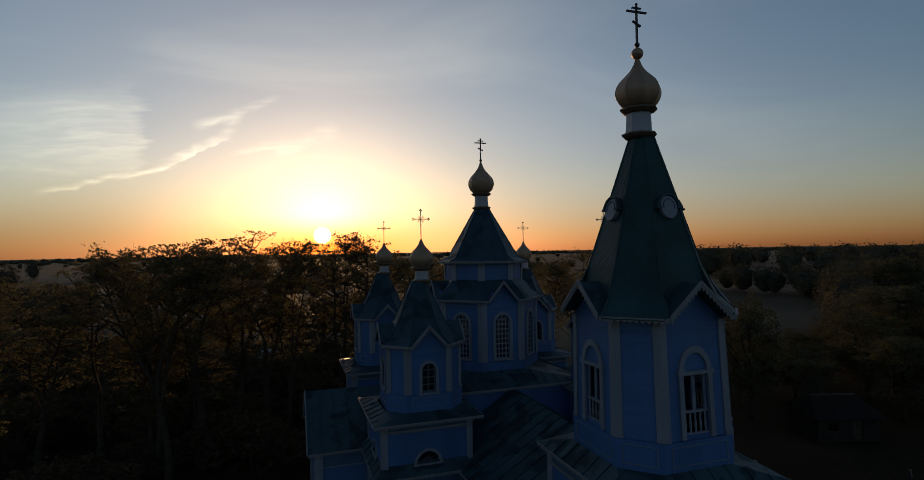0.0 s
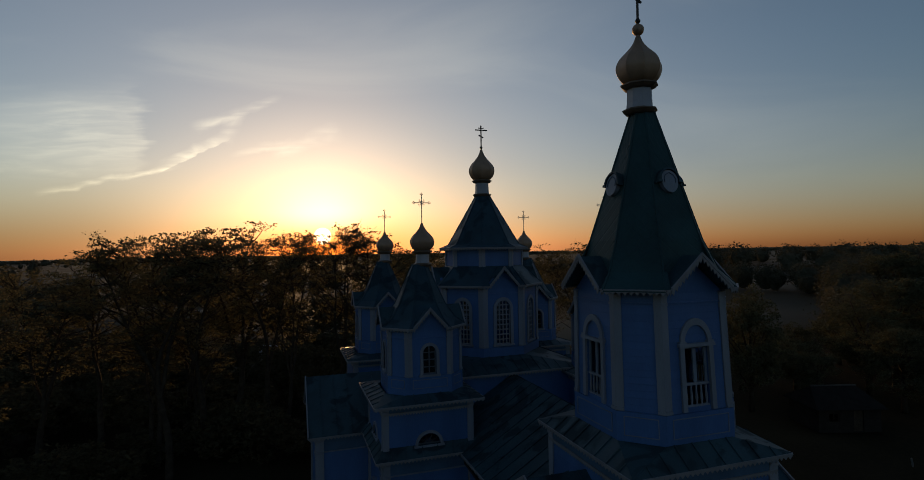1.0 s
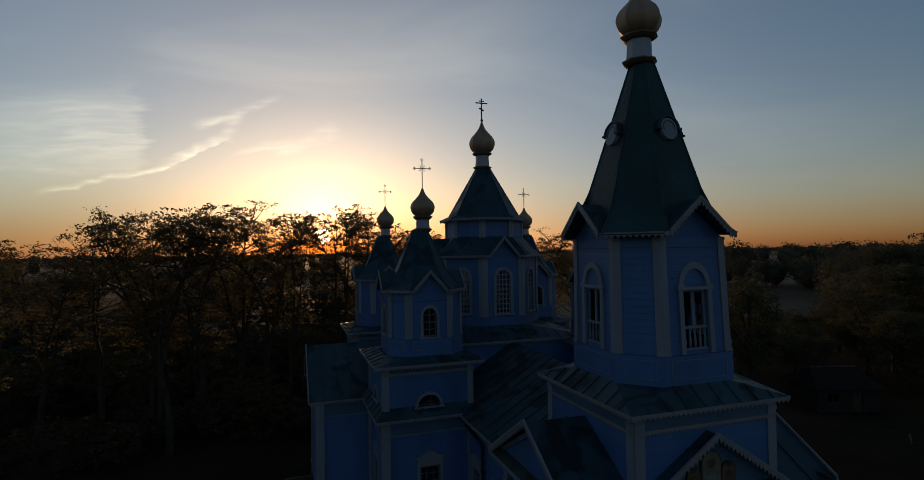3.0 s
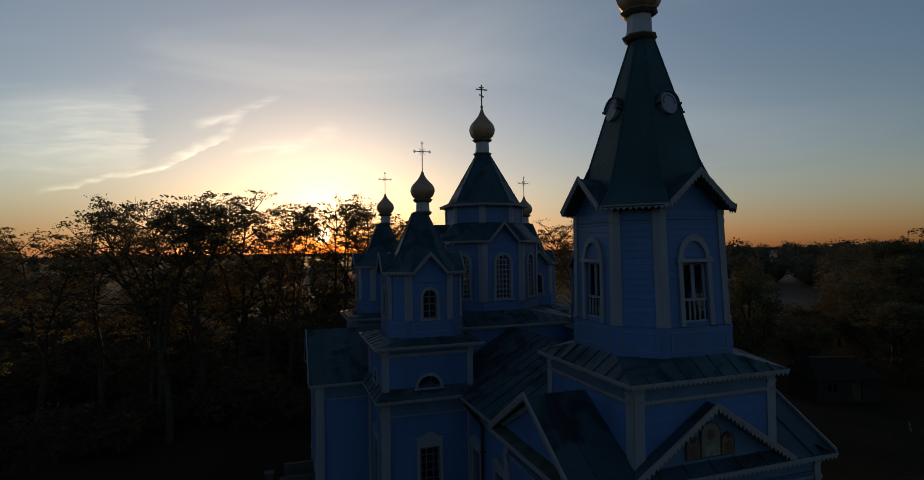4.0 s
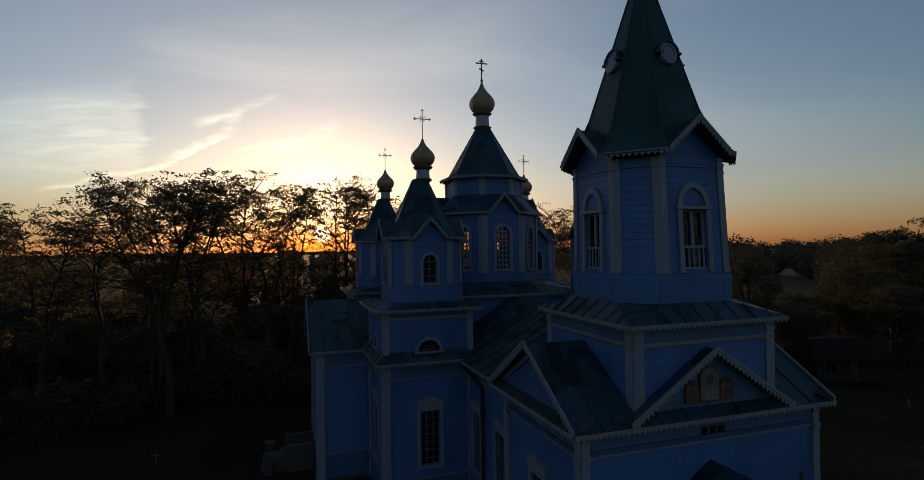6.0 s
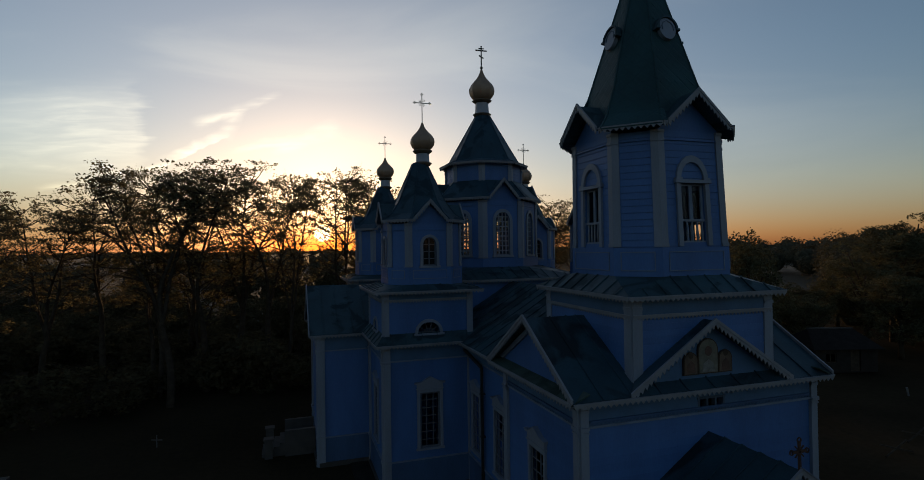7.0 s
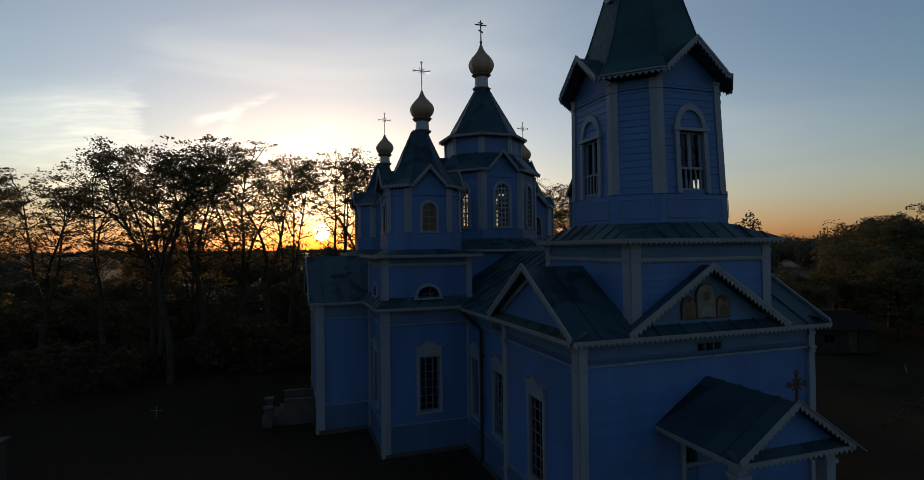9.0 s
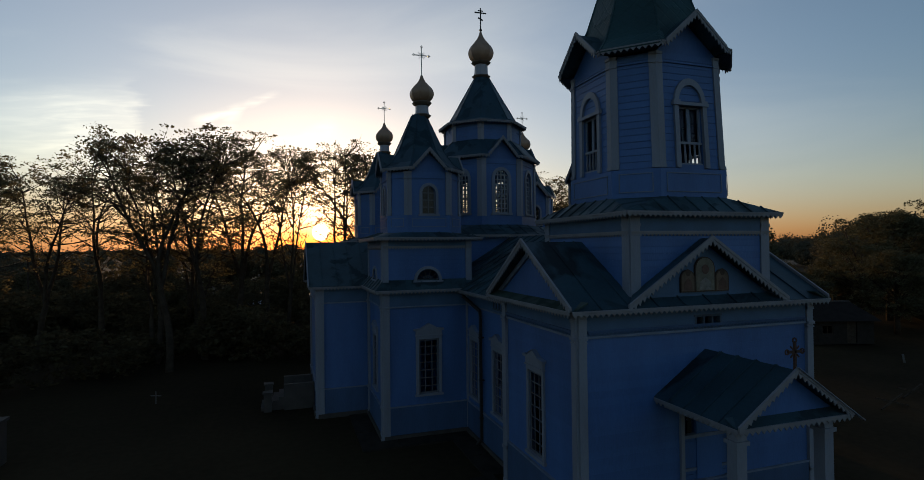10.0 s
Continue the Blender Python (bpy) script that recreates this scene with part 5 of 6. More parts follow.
# steps and cheek walls at the north transept door
steps = thing("stone_steps", "weathered concrete steps with low cheek walls beside the church", "steps")
for i in range(4):
    bm = bmesh.new()
    box(bm, ID, -10.2 - 1.5 - 0.3 * (i + 1), -10.2 - 1.5 - 0.3 * i, 14.7, 16.4, 0, 0.68 - 0.17 * i)
    part("step", bm, STONE, steps)
bm = bmesh.new()
box(bm, ID, -11.7, -10.2, 14.7, 16.4, 0, 0.85)
part("landing", bm, STONE, steps)
for y in (14.5, 16.4):
    bm = bmesh.new()
    box(bm, ID, -11.75, -10.2, y, y + 0.2, 0, 1.35)
    part("cheek_wall", bm, STONE, steps)
    bm = bmesh.new()
    box(bm, ID, -12.75, -12.35, y - 0.1, y + 0.3, 0, 0.95)
    box(bm, ID, -12.8, -12.3, y - 0.15, y + 0.35, 0.95, 1.03)
    part("pier", bm, STONE, steps)

# thin white grave cross in the grass
gc = thing("grave_cross", "thin white metal grave cross standing in the grass", "grave cross")
PALE = material("white_metal_paint", (0.11, 0.11, 0.11), 0.5)
bm = bmesh.new()
box(bm, at(-18.5, 18.3), -0.02, 0.02, -0.02, 0.02, 0, 0.7)
box(bm, at(-18.5, 18.3, 0, -20), -0.3, 0.3, -0.02, 0.02, 0.42, 0.46)
part("bars", bm, PALE, gc)

# pale gate pier at the edge of the yard
pier = thing("gate_pier", "whitewashed square brick pier at the churchyard edge", "pier")
bm = bmesh.new()
box(bm, at(-22.7, 10.9), -0.3, 0.3, -0.3, 0.3, 0, 1.7)
part("shaft", bm, STONE, pier)
bm = bmesh.new()
box(bm, at(-22.7, 10.9), -0.38, 0.38, -0.38, 0.38, 1.7, 1.82)
part("cap", bm, STONE, pier)

# short white marker post beyond the poles
stake = thing("marker_post", "short white-painted wooden post leaning in the grass", "post")
bm = bmesh.new()
beam(bm, (30.1, 10.9, -0.05), (30.02, 10.95, 0.55), 0.1)
part("shaft", bm, PALE, stake)

# hut under the trees
HUTWALL = material("weathered_plaster", (0.03, 0.025, 0.021), 0.9, vary=0.3, spec=0.1)
SLATE = material("old_slate", (0.02, 0.016, 0.014), 0.9, vary=0.3, spec=0.1)
hut = thing("hut", "low plastered cottage with an old hipped slate roof under trees", "cottage")
mh = at(32.8, 17.2, 0, -18)
bm = bmesh.new()
wall_panel(bm, mh, -2.6, 2.6, 0, 2.1, [(0.75, 0.42, 0.1, 1.9, 0), (-1.3, 0.45, 0.85, 1.6, 0)], 0.25)
box(bm, mh, -2.6, -2.35, 0.25, 3.8, 0, 2.1)
box(bm, mh, 2.35, 2.6, 0.25, 3.8, 0, 2.1)
box(bm, mh, -2.6, 2.6, 3.8, 4.0, 0, 2.1)
part("wall", bm, HUTWALL, hut)
foot = [(-2.95, -0.4, 2.0), (2.95, -0.4, 2.0), (2.95, 4.4, 2.0), (-2.95, 4.4, 2.0)]
peak = [(-1.95, 2.0, 3.4), (1.95, 2.0, 3.4)]
for slope in ((foot[0], foot[1], peak[1], peak[0]), (foot[2], foot[3], peak[0], peak[1]), (foot[1], foot[2], peak[1]), (foot[3], foot[0], peak[0])):
    bm = bmesh.new()
    plate(bm, [mh @ Vector(p) for p in slope], 0.06)
    part("roof", bm, SLATE, hut)
bm = bmesh.new()
beam(bm, mh @ Vector((-2.0, 2.0, 3.41)), mh @ Vector((2.0, 2.0, 3.41)), 0.12)
part("ridge", bm, STONE, hut, "pale mortar ridge")
bm = bmesh.new()
box(bm, mh, 0.35, 1.15, 0.1, 0.15, 0.1, 1.9)
part("door", bm, BARK, hut)
bm = bmesh.new()
for x in (-1.72, -1.3, -0.88):
    box(bm, mh, x - 0.03, x + 0.03, 0.06, 0.12, 0.85, 1.6)
for z in (0.88, 1.57):
    box(bm, mh, -1.72, -0.88, 0.07, 0.11, z - 0.03, z + 0.03)
hut_window = part("window", bm, BARK, hut)
bm = bmesh.new()
bm.faces.new([bm.verts.new(mh @ Vector((x, 0.09, z))) for x, z in ((-1.75, 0.85), (-0.85, 0.85), (-0.85, 1.6), (-1.75, 1.6))])
part("pane", bm, GLASS, hut_window)

# pale concrete yard behind the grove
bm = bmesh.new()
for i in range(4):
    box(bm, at(-12.6, 77.5, 0, -6), -4.4 + i * 2.2, -2.23 + i * 2.2, -5.5 + 0.6 * (i % 2), 4.5, -0.1, 0.06)
pad = new("pavement", mesh_of("pavement", bm, material("pale_concrete", (0.36, 0.37, 0.4), 0.8, vary=0.3)))
tagged(pad, "pale concrete slabs laid on the field edge", "pavement", kind="structure")

# crossed poles lying in the yard
for i in range(2):
    rack = thing("pole_rack", "crossed weathered wooden poles lying in the yard", "pole rack", group="pole racks")
    ox, oy = 18.0 + i * 3.2, 3.8 + i * 1.0
    for d in (-1, 1):
        bm = bmesh.new()
        beam(bm, (ox - 1.0 * d, oy, 0.04), (ox + 1.0 * d, oy + 0.3, 0.55), 0.07)
        part("pole", bm, BARK, rack)

ALU = material("grey_wire", (0.05, 0.048, 0.045), 0.9, spec=0.1)
# overhead line along the field track
LINE = [Vector((-36.0, 12.0, 0)), Vector((-38.0, 54.0, 0)), Vector((-39.4, 97.0, 0))]
for dx, z in ((0.0, 7.7), (-0.55, 6.75), (0.55, 6.75)):
    wire = thing("overhead_wire", "thin grey overhead wire sagging between wooden poles", "wire", group="overhead wires")
    for A, B in zip(LINE, LINE[1:]):
        bm = bmesh.new()
        pts = [A.lerp(B, i / 14) + Vector((dx, 0, z - 1.1 * (1 - (2 * i / 14 - 1) ** 2))) for i in range(15)]
        for p, q in zip(pts, pts[1:]):
            beam(bm, p, q, 0.02)
        part("cable", bm, ALU, wire)
for p in LINE:
    pole = thing("utility_pole", "grey wooden utility pole with a short crossarm", "utility pole", p, group="utility poles")
    bm = bmesh.new()
    lathe(bm, [(0.14, -0.3), (0.09, 7.7)], p.x, p.y, 8)
    part("pole", bm, BARK, pole)
    bm = bmesh.new()
    box(bm, at(p.x, p.y), -0.75, 0.75, -0.14, -0.06, 6.62, 6.72)
    part("crossarm", bm, BARK, pole)
    for dx, z in ((0.0, 7.7), (-0.55, 6.75), (0.55, 6.75)):
        bm = bmesh.new()
        lathe(bm, [(0.03, z - 0.12), (0.05, z - 0.06), (0.03, z)], p.x + dx, p.y - (0.1 if dx else 0), 6)
        part("insulator", bm, PALE, pole)

# ---- trees ----


def leaf_cards(rnd, centres, count, spread, size, flat=0.6):
    """Small leaf quads scattered round the given twig ends; returns points and faces."""
    pts, faces = [], []
    for _ in range(count):
        c = rnd.choice(centres)
        d = Vector((rnd.gauss(0, 1), rnd.gauss(0, 1), rnd.gauss(0, flat)))
        p = c + d * (spread * min(1.0, 1.5 / max(d.length, 0.1)))
        a = Vector((rnd.gauss(0, 1), rnd.gauss(0, 1), rnd.gauss(0, 0.5))).normalized()
        b = a.cross(Vector((rnd.gauss(0, 1), rnd.gauss(0, 1), rnd.gauss(0, 1)))).normalized()
        k = size * rnd.uniform(0.5, 1.25)
        n = len(pts)
        pts += [p - a * k * 0.5, p + b * k * 0.26 + a * k * 0.08, p + a * k * 0.5, p - b * k * 0.26 + a * k * 0.08]
        faces.append((n, n + 1, n + 2, n + 3))
    return pts, faces


def crown_mesh(pts, faces, mat):
    me = bpy.data.meshes.new("crown")
    me.from_pydata([tuple(p) for p in pts], [], faces)
    me.materials.append(mat)
    return me


def spray(rnd, c, r, count, size, pts, faces):
    """A flat drooping spray of small leaves round a twig end."""
    tip = Vector((rnd.gauss(0, 0.22), rnd.gauss(0, 0.22), 1)).normalized()
    e1 = tip.orthogonal().normalized()
    e2 = tip.cross(e1)
    long = rnd.uniform(1.0, 1.5)
    for _ in range(count):
        a, q = rnd.uniform(0, 6.283), math.sqrt(rnd.random())
        p = c + (e1 * math.cos(a) * long + e2 * math.sin(a)) * (r * q) + tip * (rnd.gauss(0, 0.13) - 0.16 * q * q) * r
        u = Vector((rnd.gauss(0, 1), rnd.gauss(0, 1), rnd.gauss(0, 0.45))).normalized()
        w = u.cross(Vector((rnd.gauss(0, 1), rnd.gauss(0, 1), rnd.gauss(0, 1)))).normalized()
        k = size * rnd.uniform(0.6, 1.3)
        n = len(pts)
        pts += [p - u * k * 0.5, p + w * k * 0.25, p + u * k * 0.5, p - w * k * 0.25]
        faces.append((n, n + 1, n + 2, n + 3))


def make_tree(height, width, seed, dense=0.52, size=0.21, fork=0.3):
    """A locust: a trunk that forks into a few rising stems, side limbs in tiers, twigs, and flat leaf sprays along them."""
    rnd = random.Random(seed)
    bm = bmesh.new()
    ends = []

    def tube(path, r0, r1, k):
        ring = None
        for i, p in enumerate(path):
            d = (path[min(i + 1, len(path) - 1)] - path[max(i - 1, 0)]).normalized()
            side = d.cross(Vector((0.31, 0.93, 0.17))).normalized()
            up = side.cross(d)
            r = r0 + (r1 - r0) * i / (len(path) - 1)
            cur = [bm.verts.new(p + (side * math.cos(2 * math.pi * j / k) + up * math.sin(2 * math.pi * j / k)) * r) for j in range(k)]
            if ring:
                for j in range(k):
                    bm.faces.new((ring[j], ring[(j + 1) % k], cur[(j + 1) % k], cur[j]))
            ring = cur

    def grow(p, d, length, steps, bend, lift):
        path = [p.copy()]
        for _ in range(steps):
            d = (d + Vector((rnd.gauss(0, bend), rnd.gauss(0, bend), rnd.gauss(0, bend * 0.5) + lift))).normalized()
            p = p + d * (length / steps)
            path.append(p.copy())
        return path

    z_fork = height * fork * rnd.uniform(0.8, 1.15)
    lean = Vector((rnd.gauss(0, 0.07), rnd.gauss(0, 0.07), 1)).normalized()
    trunk = grow(Vector((0, 0, -0.3)), lean, z_fork + 0.3, 6, 0.06, 0.0)
    r = height * 0.0135
    tube(trunk, r * 1.25, r * 0.85, 8)
    stems = rnd.choice((2, 3, 3))
    turn = rnd.uniform(0, 6.28)
    for sidx in range(stems):
        a = turn + 6.283 * sidx / stems + rnd.uniform(-0.4, 0.4)
        tilt = rnd.uniform(0.14, 0.30)
        d = Vector((math.cos(a) * tilt, math.sin(a) * tilt, 1)).normalized()
        ln = (height - z_fork) * rnd.uniform(0.84, 0.98)
        stem = grow(trunk[-1], d, ln, 10, 0.09, 0.015)
        tube(stem, r * 0.7, r * 0.12, 6)
        for i in range(2, 11):
            f = i / 10
            for _ in range((0, 0, 1, 2, 2, 3, 3, 3, 4, 4, 4)[i]):
                b = a + rnd.uniform(-2.2, 2.2)
                out = Vector((math.cos(b), math.sin(b), rnd.uniform(0.05, 0.8))).normalized()
                reach = width * 0.5 * rnd.uniform(0.55, 1.05) * (0.42 + 0.58 * math.sin(math.pi * min(1, f * 0.95)) ** 0.7)
                limb = grow(stem[i], out, reach, 5, 0.17, 0.05)
                tube(limb, r * 0.24, r * 0.05, 4)
                if f < 0.35 and rnd.random() < 0.35:
                    continue
                for j in (2, 3, 4, 5):
                    for _ in range(1 if j < 4 else 2):
                        tw = grow(limb[j], (out * 0.6 + Vector((rnd.gauss(0, 0.7), rnd.gauss(0, 0.7), rnd.gauss(0.12, 0.3)))).normalized(), reach * rnd.uniform(0.2, 0.42), 3, 0.2, 0.03)
                        tube(tw, r * 0.07, r * 0.025, 3)
                        ends.append(tw[-1])
    pts, faces = [], []
    for c in ends:
        if rnd.random() < dense * (1.0 if c.z < height * 0.8 else 1.3):
            spray(rnd, c, rnd.uniform(0.35, 0.78), rnd.randint(16, 34), size, pts, faces)
    FORM_TOP.append(sorted(p.z for p in pts)[int(len(pts) * 0.995)])
    return mesh_of("trunk", bm, BARK, True), crown_mesh(pts, faces, LEAF)


FORM_TOP = []
FORMS = [make_tree(17.0, 7.4, 21 + i) for i in range(6)] + [make_tree(17.0, 6.8, 33, 0.2)]


def plant(form, x, y, h, w=1.0, label="tall locust tree with forked dark trunk and feathery crown", group="locust trees", spin=0):
    t = thing("tree", label, "tree", group=group)
    t.matrix_basis = at(x, y, 0, spin % 360) @ Matrix.Diagonal((w * h / 17, w * h / 17, h / FORM_TOP[form], 1))
    for nm, me in zip(("trunk", "crown"), FORMS[form]):
        ob = new(nm, me)
        ob.parent = t
    return t


GROVE = [(-36.0, 27.5, 14.8), (-33.5, 35.0, 14.4), (-28.2, 30.5, 15.0), (-25.0, 31.5, 15.7), (-20.8, 30.0, 16.9, 0.8, 200), (-19.4, 26.8, 17.5), (-20.0, 36.5, 16.6), (-17.6, 30.5, 17.2),
         (-16.2, 33.8, 18.2), (-13.2, 33.0, 17.4), (-11.7, 32.2, 17.2, 0.7, 0), (-4.2, 37.4, 18.0), (-3.4, 34.5, 16.8), (-1.5, 42.0, 16.0), (-43.0, 38.0, 14.0), (-28.8, 22.0, 14.1)]
for i, (x, y, h, *own) in enumerate(GROVE):
    w, spin = own or (1.0, 0)
    plant(i % 6, x, y, h, w, spin=i * 137 + spin)
plant(6, -7.2, 34.9, 18.2, 0.9, "slender locust tree with an airy open crown before the sunrise", spin=90)
for i, (x, y, h) in enumerate([(-21.5, 31.0, 10.8), (-18.2, 33.0, 11.4)]):
    plant((i + 3) % 6, x, y, h, 1.25, "young locust tree with low feathery crown among taller ones", "young locust trees", i * 137 + 50)
for i, (x, y, h) in enumerate([(13.0, 33.0, 15.3), (17.2, 35.0, 16.2), (9.0, 44.0, 15.0), (21.0, 40.0, 13.5)]):
    plant((i + 2) % 6, x, y, h, 0.9, spin=i * 137 + 20)


def bush_mesh(seed, r, h, leaves, size, mat):
    """A thicket: leaf cards over a few uneven lobes."""
    rnd = random.Random(seed)
    lobes = [(Vector((rnd.gauss(0, r * 0.4), rnd.gauss(0, r * 0.4), h * rnd.uniform(0.3, 0.72))), r * rnd.uniform(0.3, 0.6)) for _ in range(9)]
    cs = []
    for c, q in lobes:
        for _ in range(40):
            d = Vector((rnd.gauss(0, 1), rnd.gauss(0, 1), rnd.gauss(0, 1))).normalized()
            k = q * rnd.uniform(0.75, 1.05)
            cs.append(c + Vector((d.x * k, d.y * k, d.z * k * 0.9)))
    pts, faces = leaf_cards(rnd, cs, leaves, r * 0.07, size)
    for p in pts:
        p.z = max(p.z, 0.02)
    return crown_mesh(pts, faces, mat)


BUSHES = [bush_mesh(50 + i, 3.0, 4.0, 4200, 0.34, LEAF3) for i in range(3)]
THICKET = []


def bush(i, x, y, r, h):
    me = BUSHES[i % 3]
    co = np.empty(len(me.vertices) * 3)
    me.vertices.foreach_get("co", co)
    a = radians(i * 77 % 360)
    co = co.reshape(-1, 3) * (r / 3, r / 3, h / 4)
    THICKET.append(co @ np.array([[math.cos(a), math.sin(a), 0], [-math.sin(a), math.cos(a), 0], [0, 0, 1]]) + (x, y, 0))


rnd = random.Random(5)
k = 0
for row, (y0, h0, h1) in enumerate(((39, 3.0, 5.5), (47, 4.0, 6.5), (58, 4.5, 7.0))):
    for x in range(-62 - 6 * row, 8, 4):
        bush(k, x + rnd.uniform(-1.5, 1.5), y0 + rnd.uniform(-3, 3) - 0.12 * x * row, rnd.uniform(2.8, 4.4), rnd.uniform(h0, h1))
        k += 1
for x, y in ((-33, 24), (-28, 22), (-38, 20), (-24, 25), (-17, 30), (-11, 29), (-40, 12), (-45, 25), (-21, 31), (-14, 30), (-6, 30)):
    bush(k, x, y, rnd.uniform(2.2, 3.4), rnd.uniform(2.4, 4.2))
    k += 1

for x in (-22, -18.2, -14.6, -11.3, -7.5, -4.0, -0.5, 3.0):
    bush(k, x, 92 + rnd.uniform(-3, 3), rnd.uniform(4.0, 5.0), rnd.uniform(6.6, 8.2))
    k += 1
for x in (-42, -38, -33, -47, -52, -57):
    bush(k, x, 78 + rnd.uniform(-5, 5), rnd.uniform(3.5, 4.6), rnd.uniform(5.0, 7.0))
    k += 1

allp = np.concatenate(THICKET)
under = new("undergrowth", crown_mesh(allp.tolist(), np.arange(len(allp)).reshape(-1, 4).tolist(), LEAF3))
tagged(under, "dark tangled undergrowth beneath and behind the locust trees", "undergrowth", kind="stuff")

# broad-leaved trees on the south side
BROAD = []
for i in range(3):
    rr = random.Random(90 + i)
    bm = bmesh.new()
    lathe(bm, [(0.34, -0.2), (0.26, 2.0), (0.2, 4.5), (0.1, 8.0)], 0, 0, 8)
    cs = []
    for _ in range(26):
        a, z = rr.uniform(0, 6.283), rr.uniform(3.0, 10.6)
        q = 3.9 * math.sin(math.pi * min(1, (z - 1.2) / 11.0)) * rr.uniform(0.5, 1.0)
        c = Vector((q * math.cos(a), q * math.sin(a), z))
        beam(bm, (0, 0, max(1.8, z * 0.55)), c, 0.1)
        lobe = rr.uniform(0.9, 1.6)
        for _ in range(24):
            d = Vector((rr.gauss(0, 1), rr.gauss(0, 1), rr.gauss(0.15, 0.8))).normalized()
            cs.append(c + d * lobe * rr.uniform(0.7, 1.05))
    pts, faces = leaf_cards(rr, cs, 15000, 0.28, 0.27)
    BROAD.append((mesh_of("trunk", bm, BARK, True), crown_mesh(pts, faces, LEAF2)))


def broad(i, x, y, h, w=1.0):
    t = thing("tree", "full broad-leaved tree with dense dark crown", "tree", group="broad-leaved trees")
    t.matrix_basis = at(x, y, 0, i * 101 % 360) @ Matrix.Diagonal((w * h / 12, w * h / 12, h / 12, 1))
    for nm, me in zip(("trunk", "crown"), BROAD[i % 3]):
        ob = new(nm, me)
        ob.parent = t


for i, (x, y, h, w) in enumerate([(30.2, 24.6, 13.5, 0.75), (26.0, 29.0, 10.2, 0.9), (35.5, 31.0, 6.0, 1.2), (41.0, 29.0, 6.4, 1.4), (46.5, 25.0, 11.0, 1.1), (52.0, 26.0, 12.2, 1.1),
                                  (56.5, 20.0, 12.8, 1.2), (50.0, 17.0, 10.5, 1.2), (43.0, 19.5, 8.0, 1.2), (62.0, 22.0, 13.2, 1.2), (60.0, 13.0, 12.0, 1.2), (38.0, 24.0, 5.2, 1.3),
                                  (48.0, 36.0, 6.6, 1.4), (57.0, 36.0, 7.4, 1.4), (30.0, 40.0, 6.6, 1.3), (68.0, 30.0, 12.5, 1.2), (36.0, 45.0, 6.6, 1.4), (43.0, 41.0, 6.4, 1.4), (24.0, 37.0, 7.0, 1.2),
                                  (93.0, 49.0, 15.8, 1.1), (84.4, 47.6, 14.4, 1.0), (90.0, 43.7, 15.4, 1.1), (80.0, 50.0, 12.6, 1.0)]):
    broad(i, x, y, h, w)


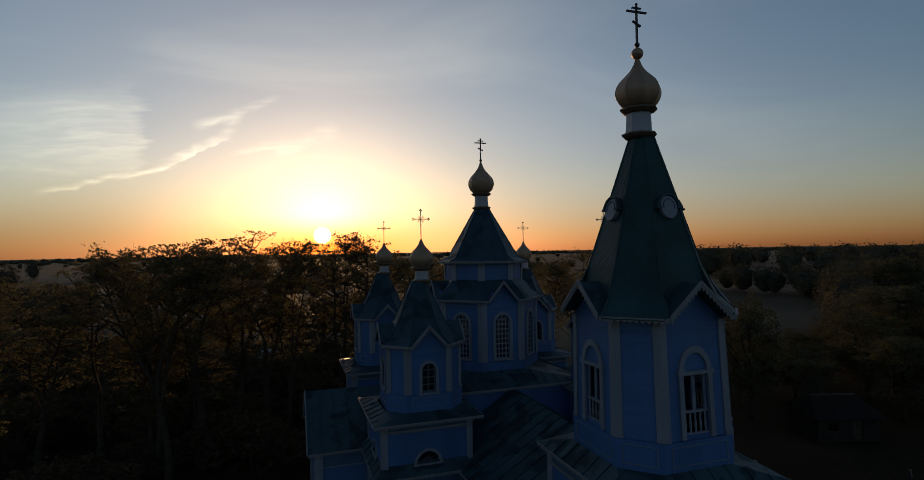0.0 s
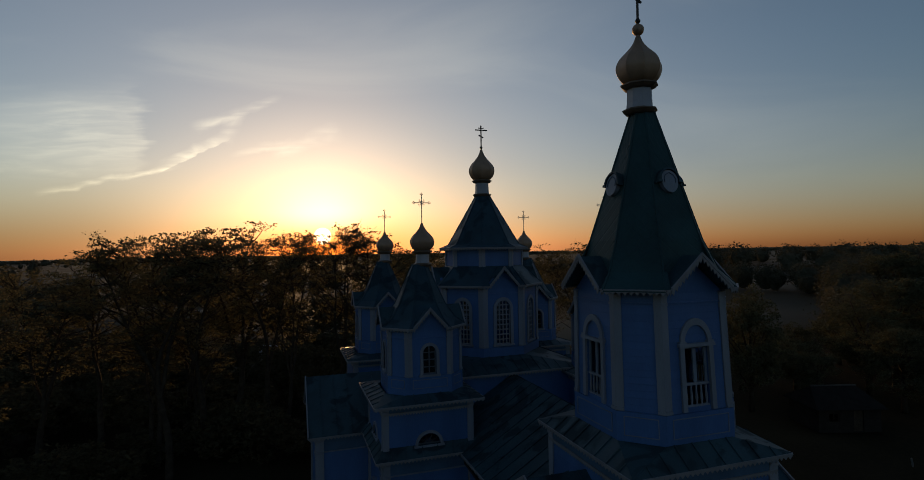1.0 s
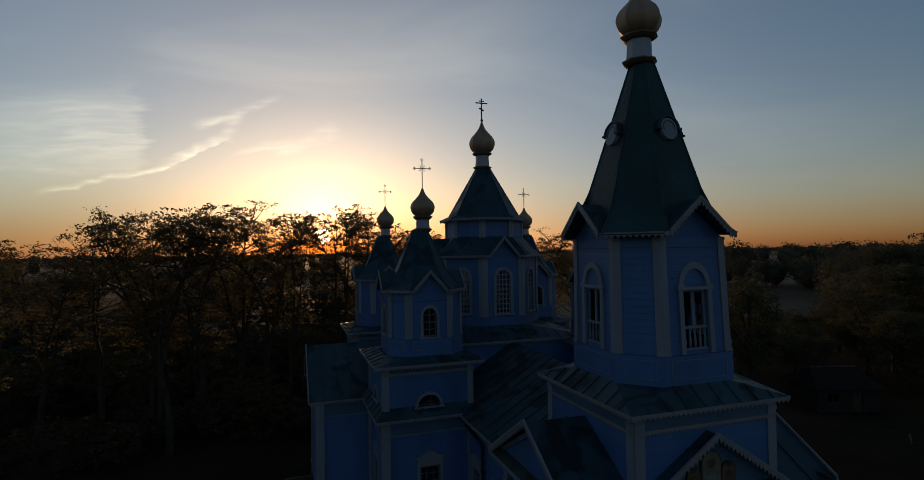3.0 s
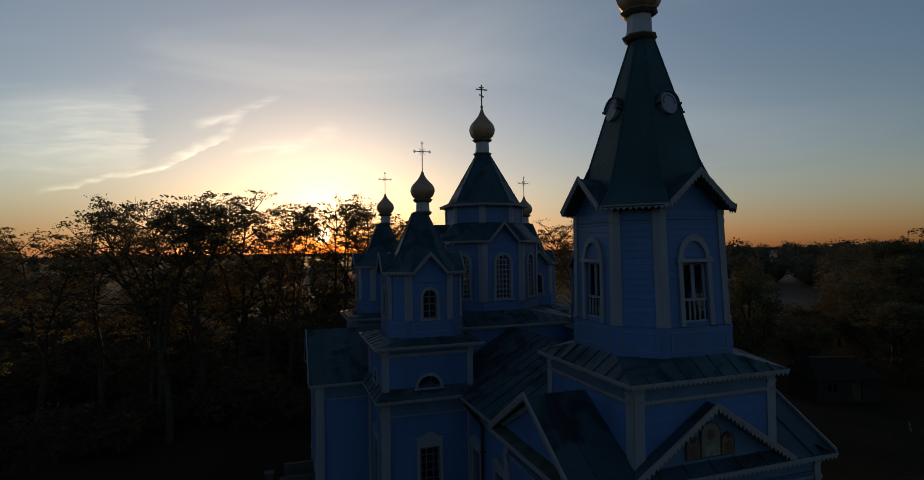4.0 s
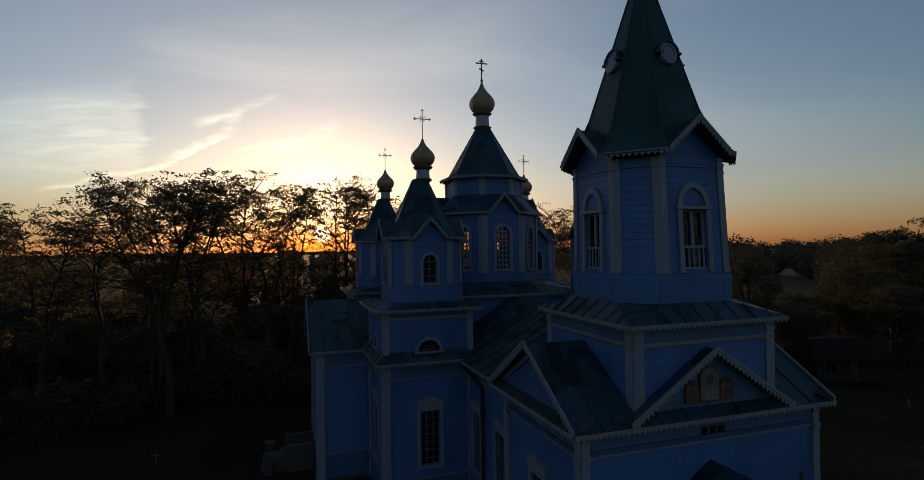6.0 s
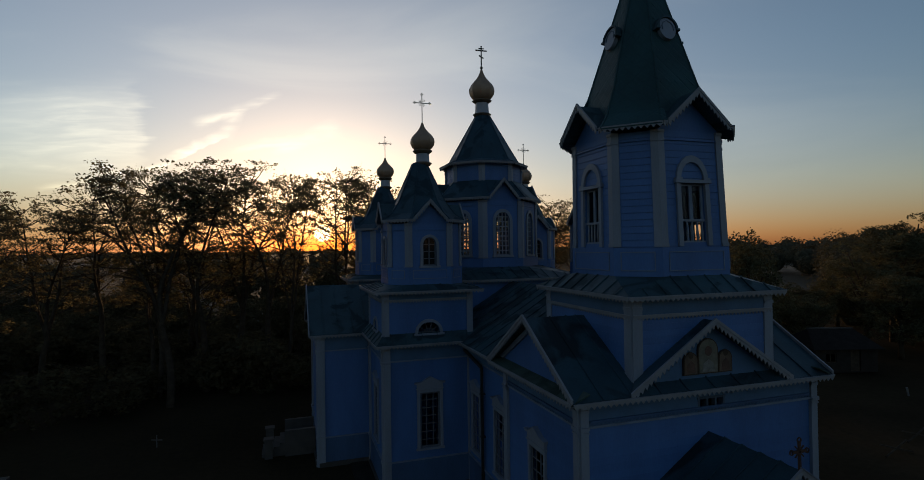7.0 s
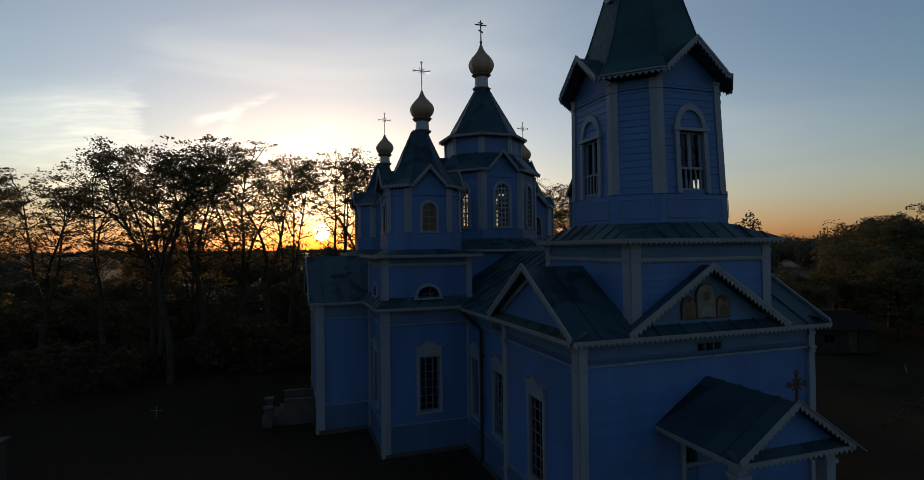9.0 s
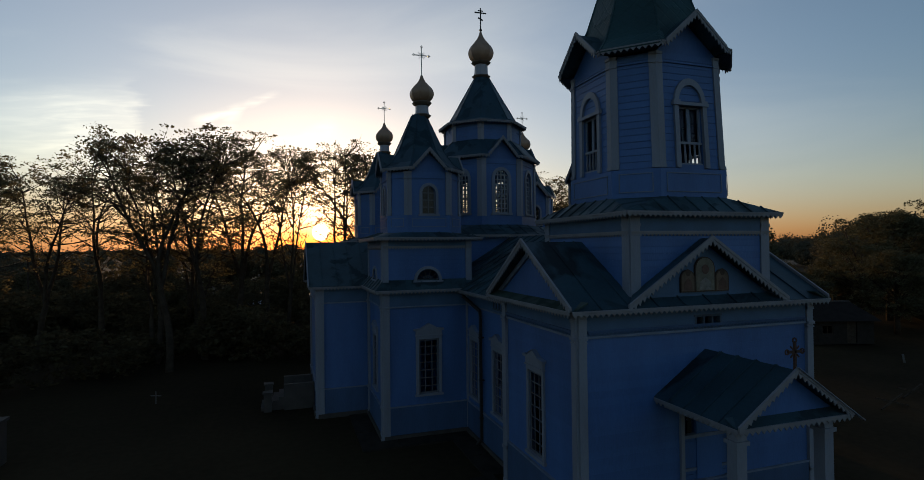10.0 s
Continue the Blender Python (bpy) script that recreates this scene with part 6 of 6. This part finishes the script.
def far_woods():
    """Woods and hedges towards the horizon: crowns of leaf cards, coarser with distance."""
    rr = random.Random(77)
    pts, faces = [], []

    def crown(x, y, z0, h, r, n, size):
        for _ in range(n):
            d = Vector((rr.gauss(0, 1), rr.gauss(0, 1), rr.gauss(0, 1))).normalized()
            lump = 1 + 0.25 * math.sin(5 * d.x + x) * math.cos(4 * d.y + y)
            p = Vector((x, y, z0 + h * 0.55)) + Vector((d.x * r, d.y * r, d.z * h * 0.45)) * lump * rr.uniform(0.8, 1.03)
            a = Vector((rr.gauss(0, 1), rr.gauss(0, 1), rr.gauss(0, 0.7))).normalized()
            b = a.cross(d).normalized()
            q = size * rr.uniform(0.5, 1.2)
            m = len(pts)
            pts.extend([p - a * q * 0.5, p + b * q * 0.4, p + a * q * 0.5, p - b * q * 0.4])
            faces.append((m, m + 1, m + 2, m + 3))
        # the closed inner mass of the crown
        m, rows, cols = len(pts), 7, 12
        for i in range(rows + 1):
            for j in range(cols):
                th, ph = math.pi * i / rows, 2 * math.pi * j / cols
                d = Vector((math.sin(th) * math.cos(ph), math.sin(th) * math.sin(ph), math.cos(th)))
                k = (0.68 + 0.3 * noise.noise((d.x * 1.6 + x, d.y * 1.6 + y, d.z * 1.6)))
                pts.append(Vector((x + d.x * r * k, y + d.y * r * k, z0 + h * 0.5 + d.z * h * (0.45 * k if d.z > 0 else 0.5))))
        for i in range(rows):
            for j in range(cols):
                a, b = m + i * cols + j, m + i * cols + (j + 1) % cols
                faces.append((a, b, b + cols, a + cols))

    for _ in range(900):
        az = radians(rr.uniform(-36, 66))
        dist = 75 * (1200 / 75) ** (rr.random() ** 0.9)
        x, y = -11 + dist * math.sin(az), -15 + dist * math.cos(az)
        # open meadows between the belts of trees
        if noise.noise((x * 0.009, y * 0.009, 1.7)) < 0.03 and dist > 95:
            continue
        if dist < (105 if az < radians(30) else 170) and az < radians(53):
            continue
        # a wide hayfield south-east of the village
        if radians(45) < az < radians(54) and 120 < dist < 520 and noise.noise((x * 0.02, y * 0.02, 5.0)) < 0.28:
            continue
        z0 = 6 * noise.noise((x * 0.003, y * 0.003, 3)) if dist > 110 else 0
        h = rr.uniform(5, 8.5) + (3.0 if az > radians(54) else 0)
        crown(x, y, z0 - 0.5, h, h * rr.uniform(0.4, 0.65), int(max(160, 3000 * 75 / dist)), 0.26 + dist * 0.0014)
    # single field trees standing against the sky
    for i in range(70):
        az = radians(rr.choice((rr.uniform(33, 62), rr.uniform(33, 62), rr.uniform(-36, 12))))
        dist = rr.uniform(330, 680)
        x, y = -11 + dist * math.sin(az), -15 + dist * math.cos(az)
        h = rr.uniform(13.5, 19) - (2.5 if az < 0.3 else 0)
        crown(x, y, 6 * noise.noise((x * 0.003, y * 0.003, 3)) * 0.4 - 1, h, h * rr.uniform(0.35, 0.7), 320, 1.5)
    # the last belt, along the horizon
    for i in range(320):
        az = radians(-34 + i * 0.31 + rr.uniform(-0.15, 0.15))
        dist = rr.uniform(1300, 2000)
        x, y = -11 + dist * math.sin(az), -15 + dist * math.cos(az)
        crown(x, y, 6 * noise.noise((x * 0.003, y * 0.003, 3)) - 2, rr.uniform(9, 15), rr.uniform(9, 18), 60, 3.0)
    ob = new("far_woods", crown_mesh(pts, faces, FAR_LEAF))
    tagged(ob, "belts of dark woodland and hedges fading to the horizon", "woodland", kind="stuff")


far_woods()

# ---- boards and shingles laid one by one ----
for m, parent in PLANKS:
    ob = new("board", BOARD)
    put(ob, parent)
    ob.matrix_basis = m
for m, parent in SHINGLES:
    ob = new("shingle", DIAMOND)
    put(ob, parent)
    ob.matrix_basis = m
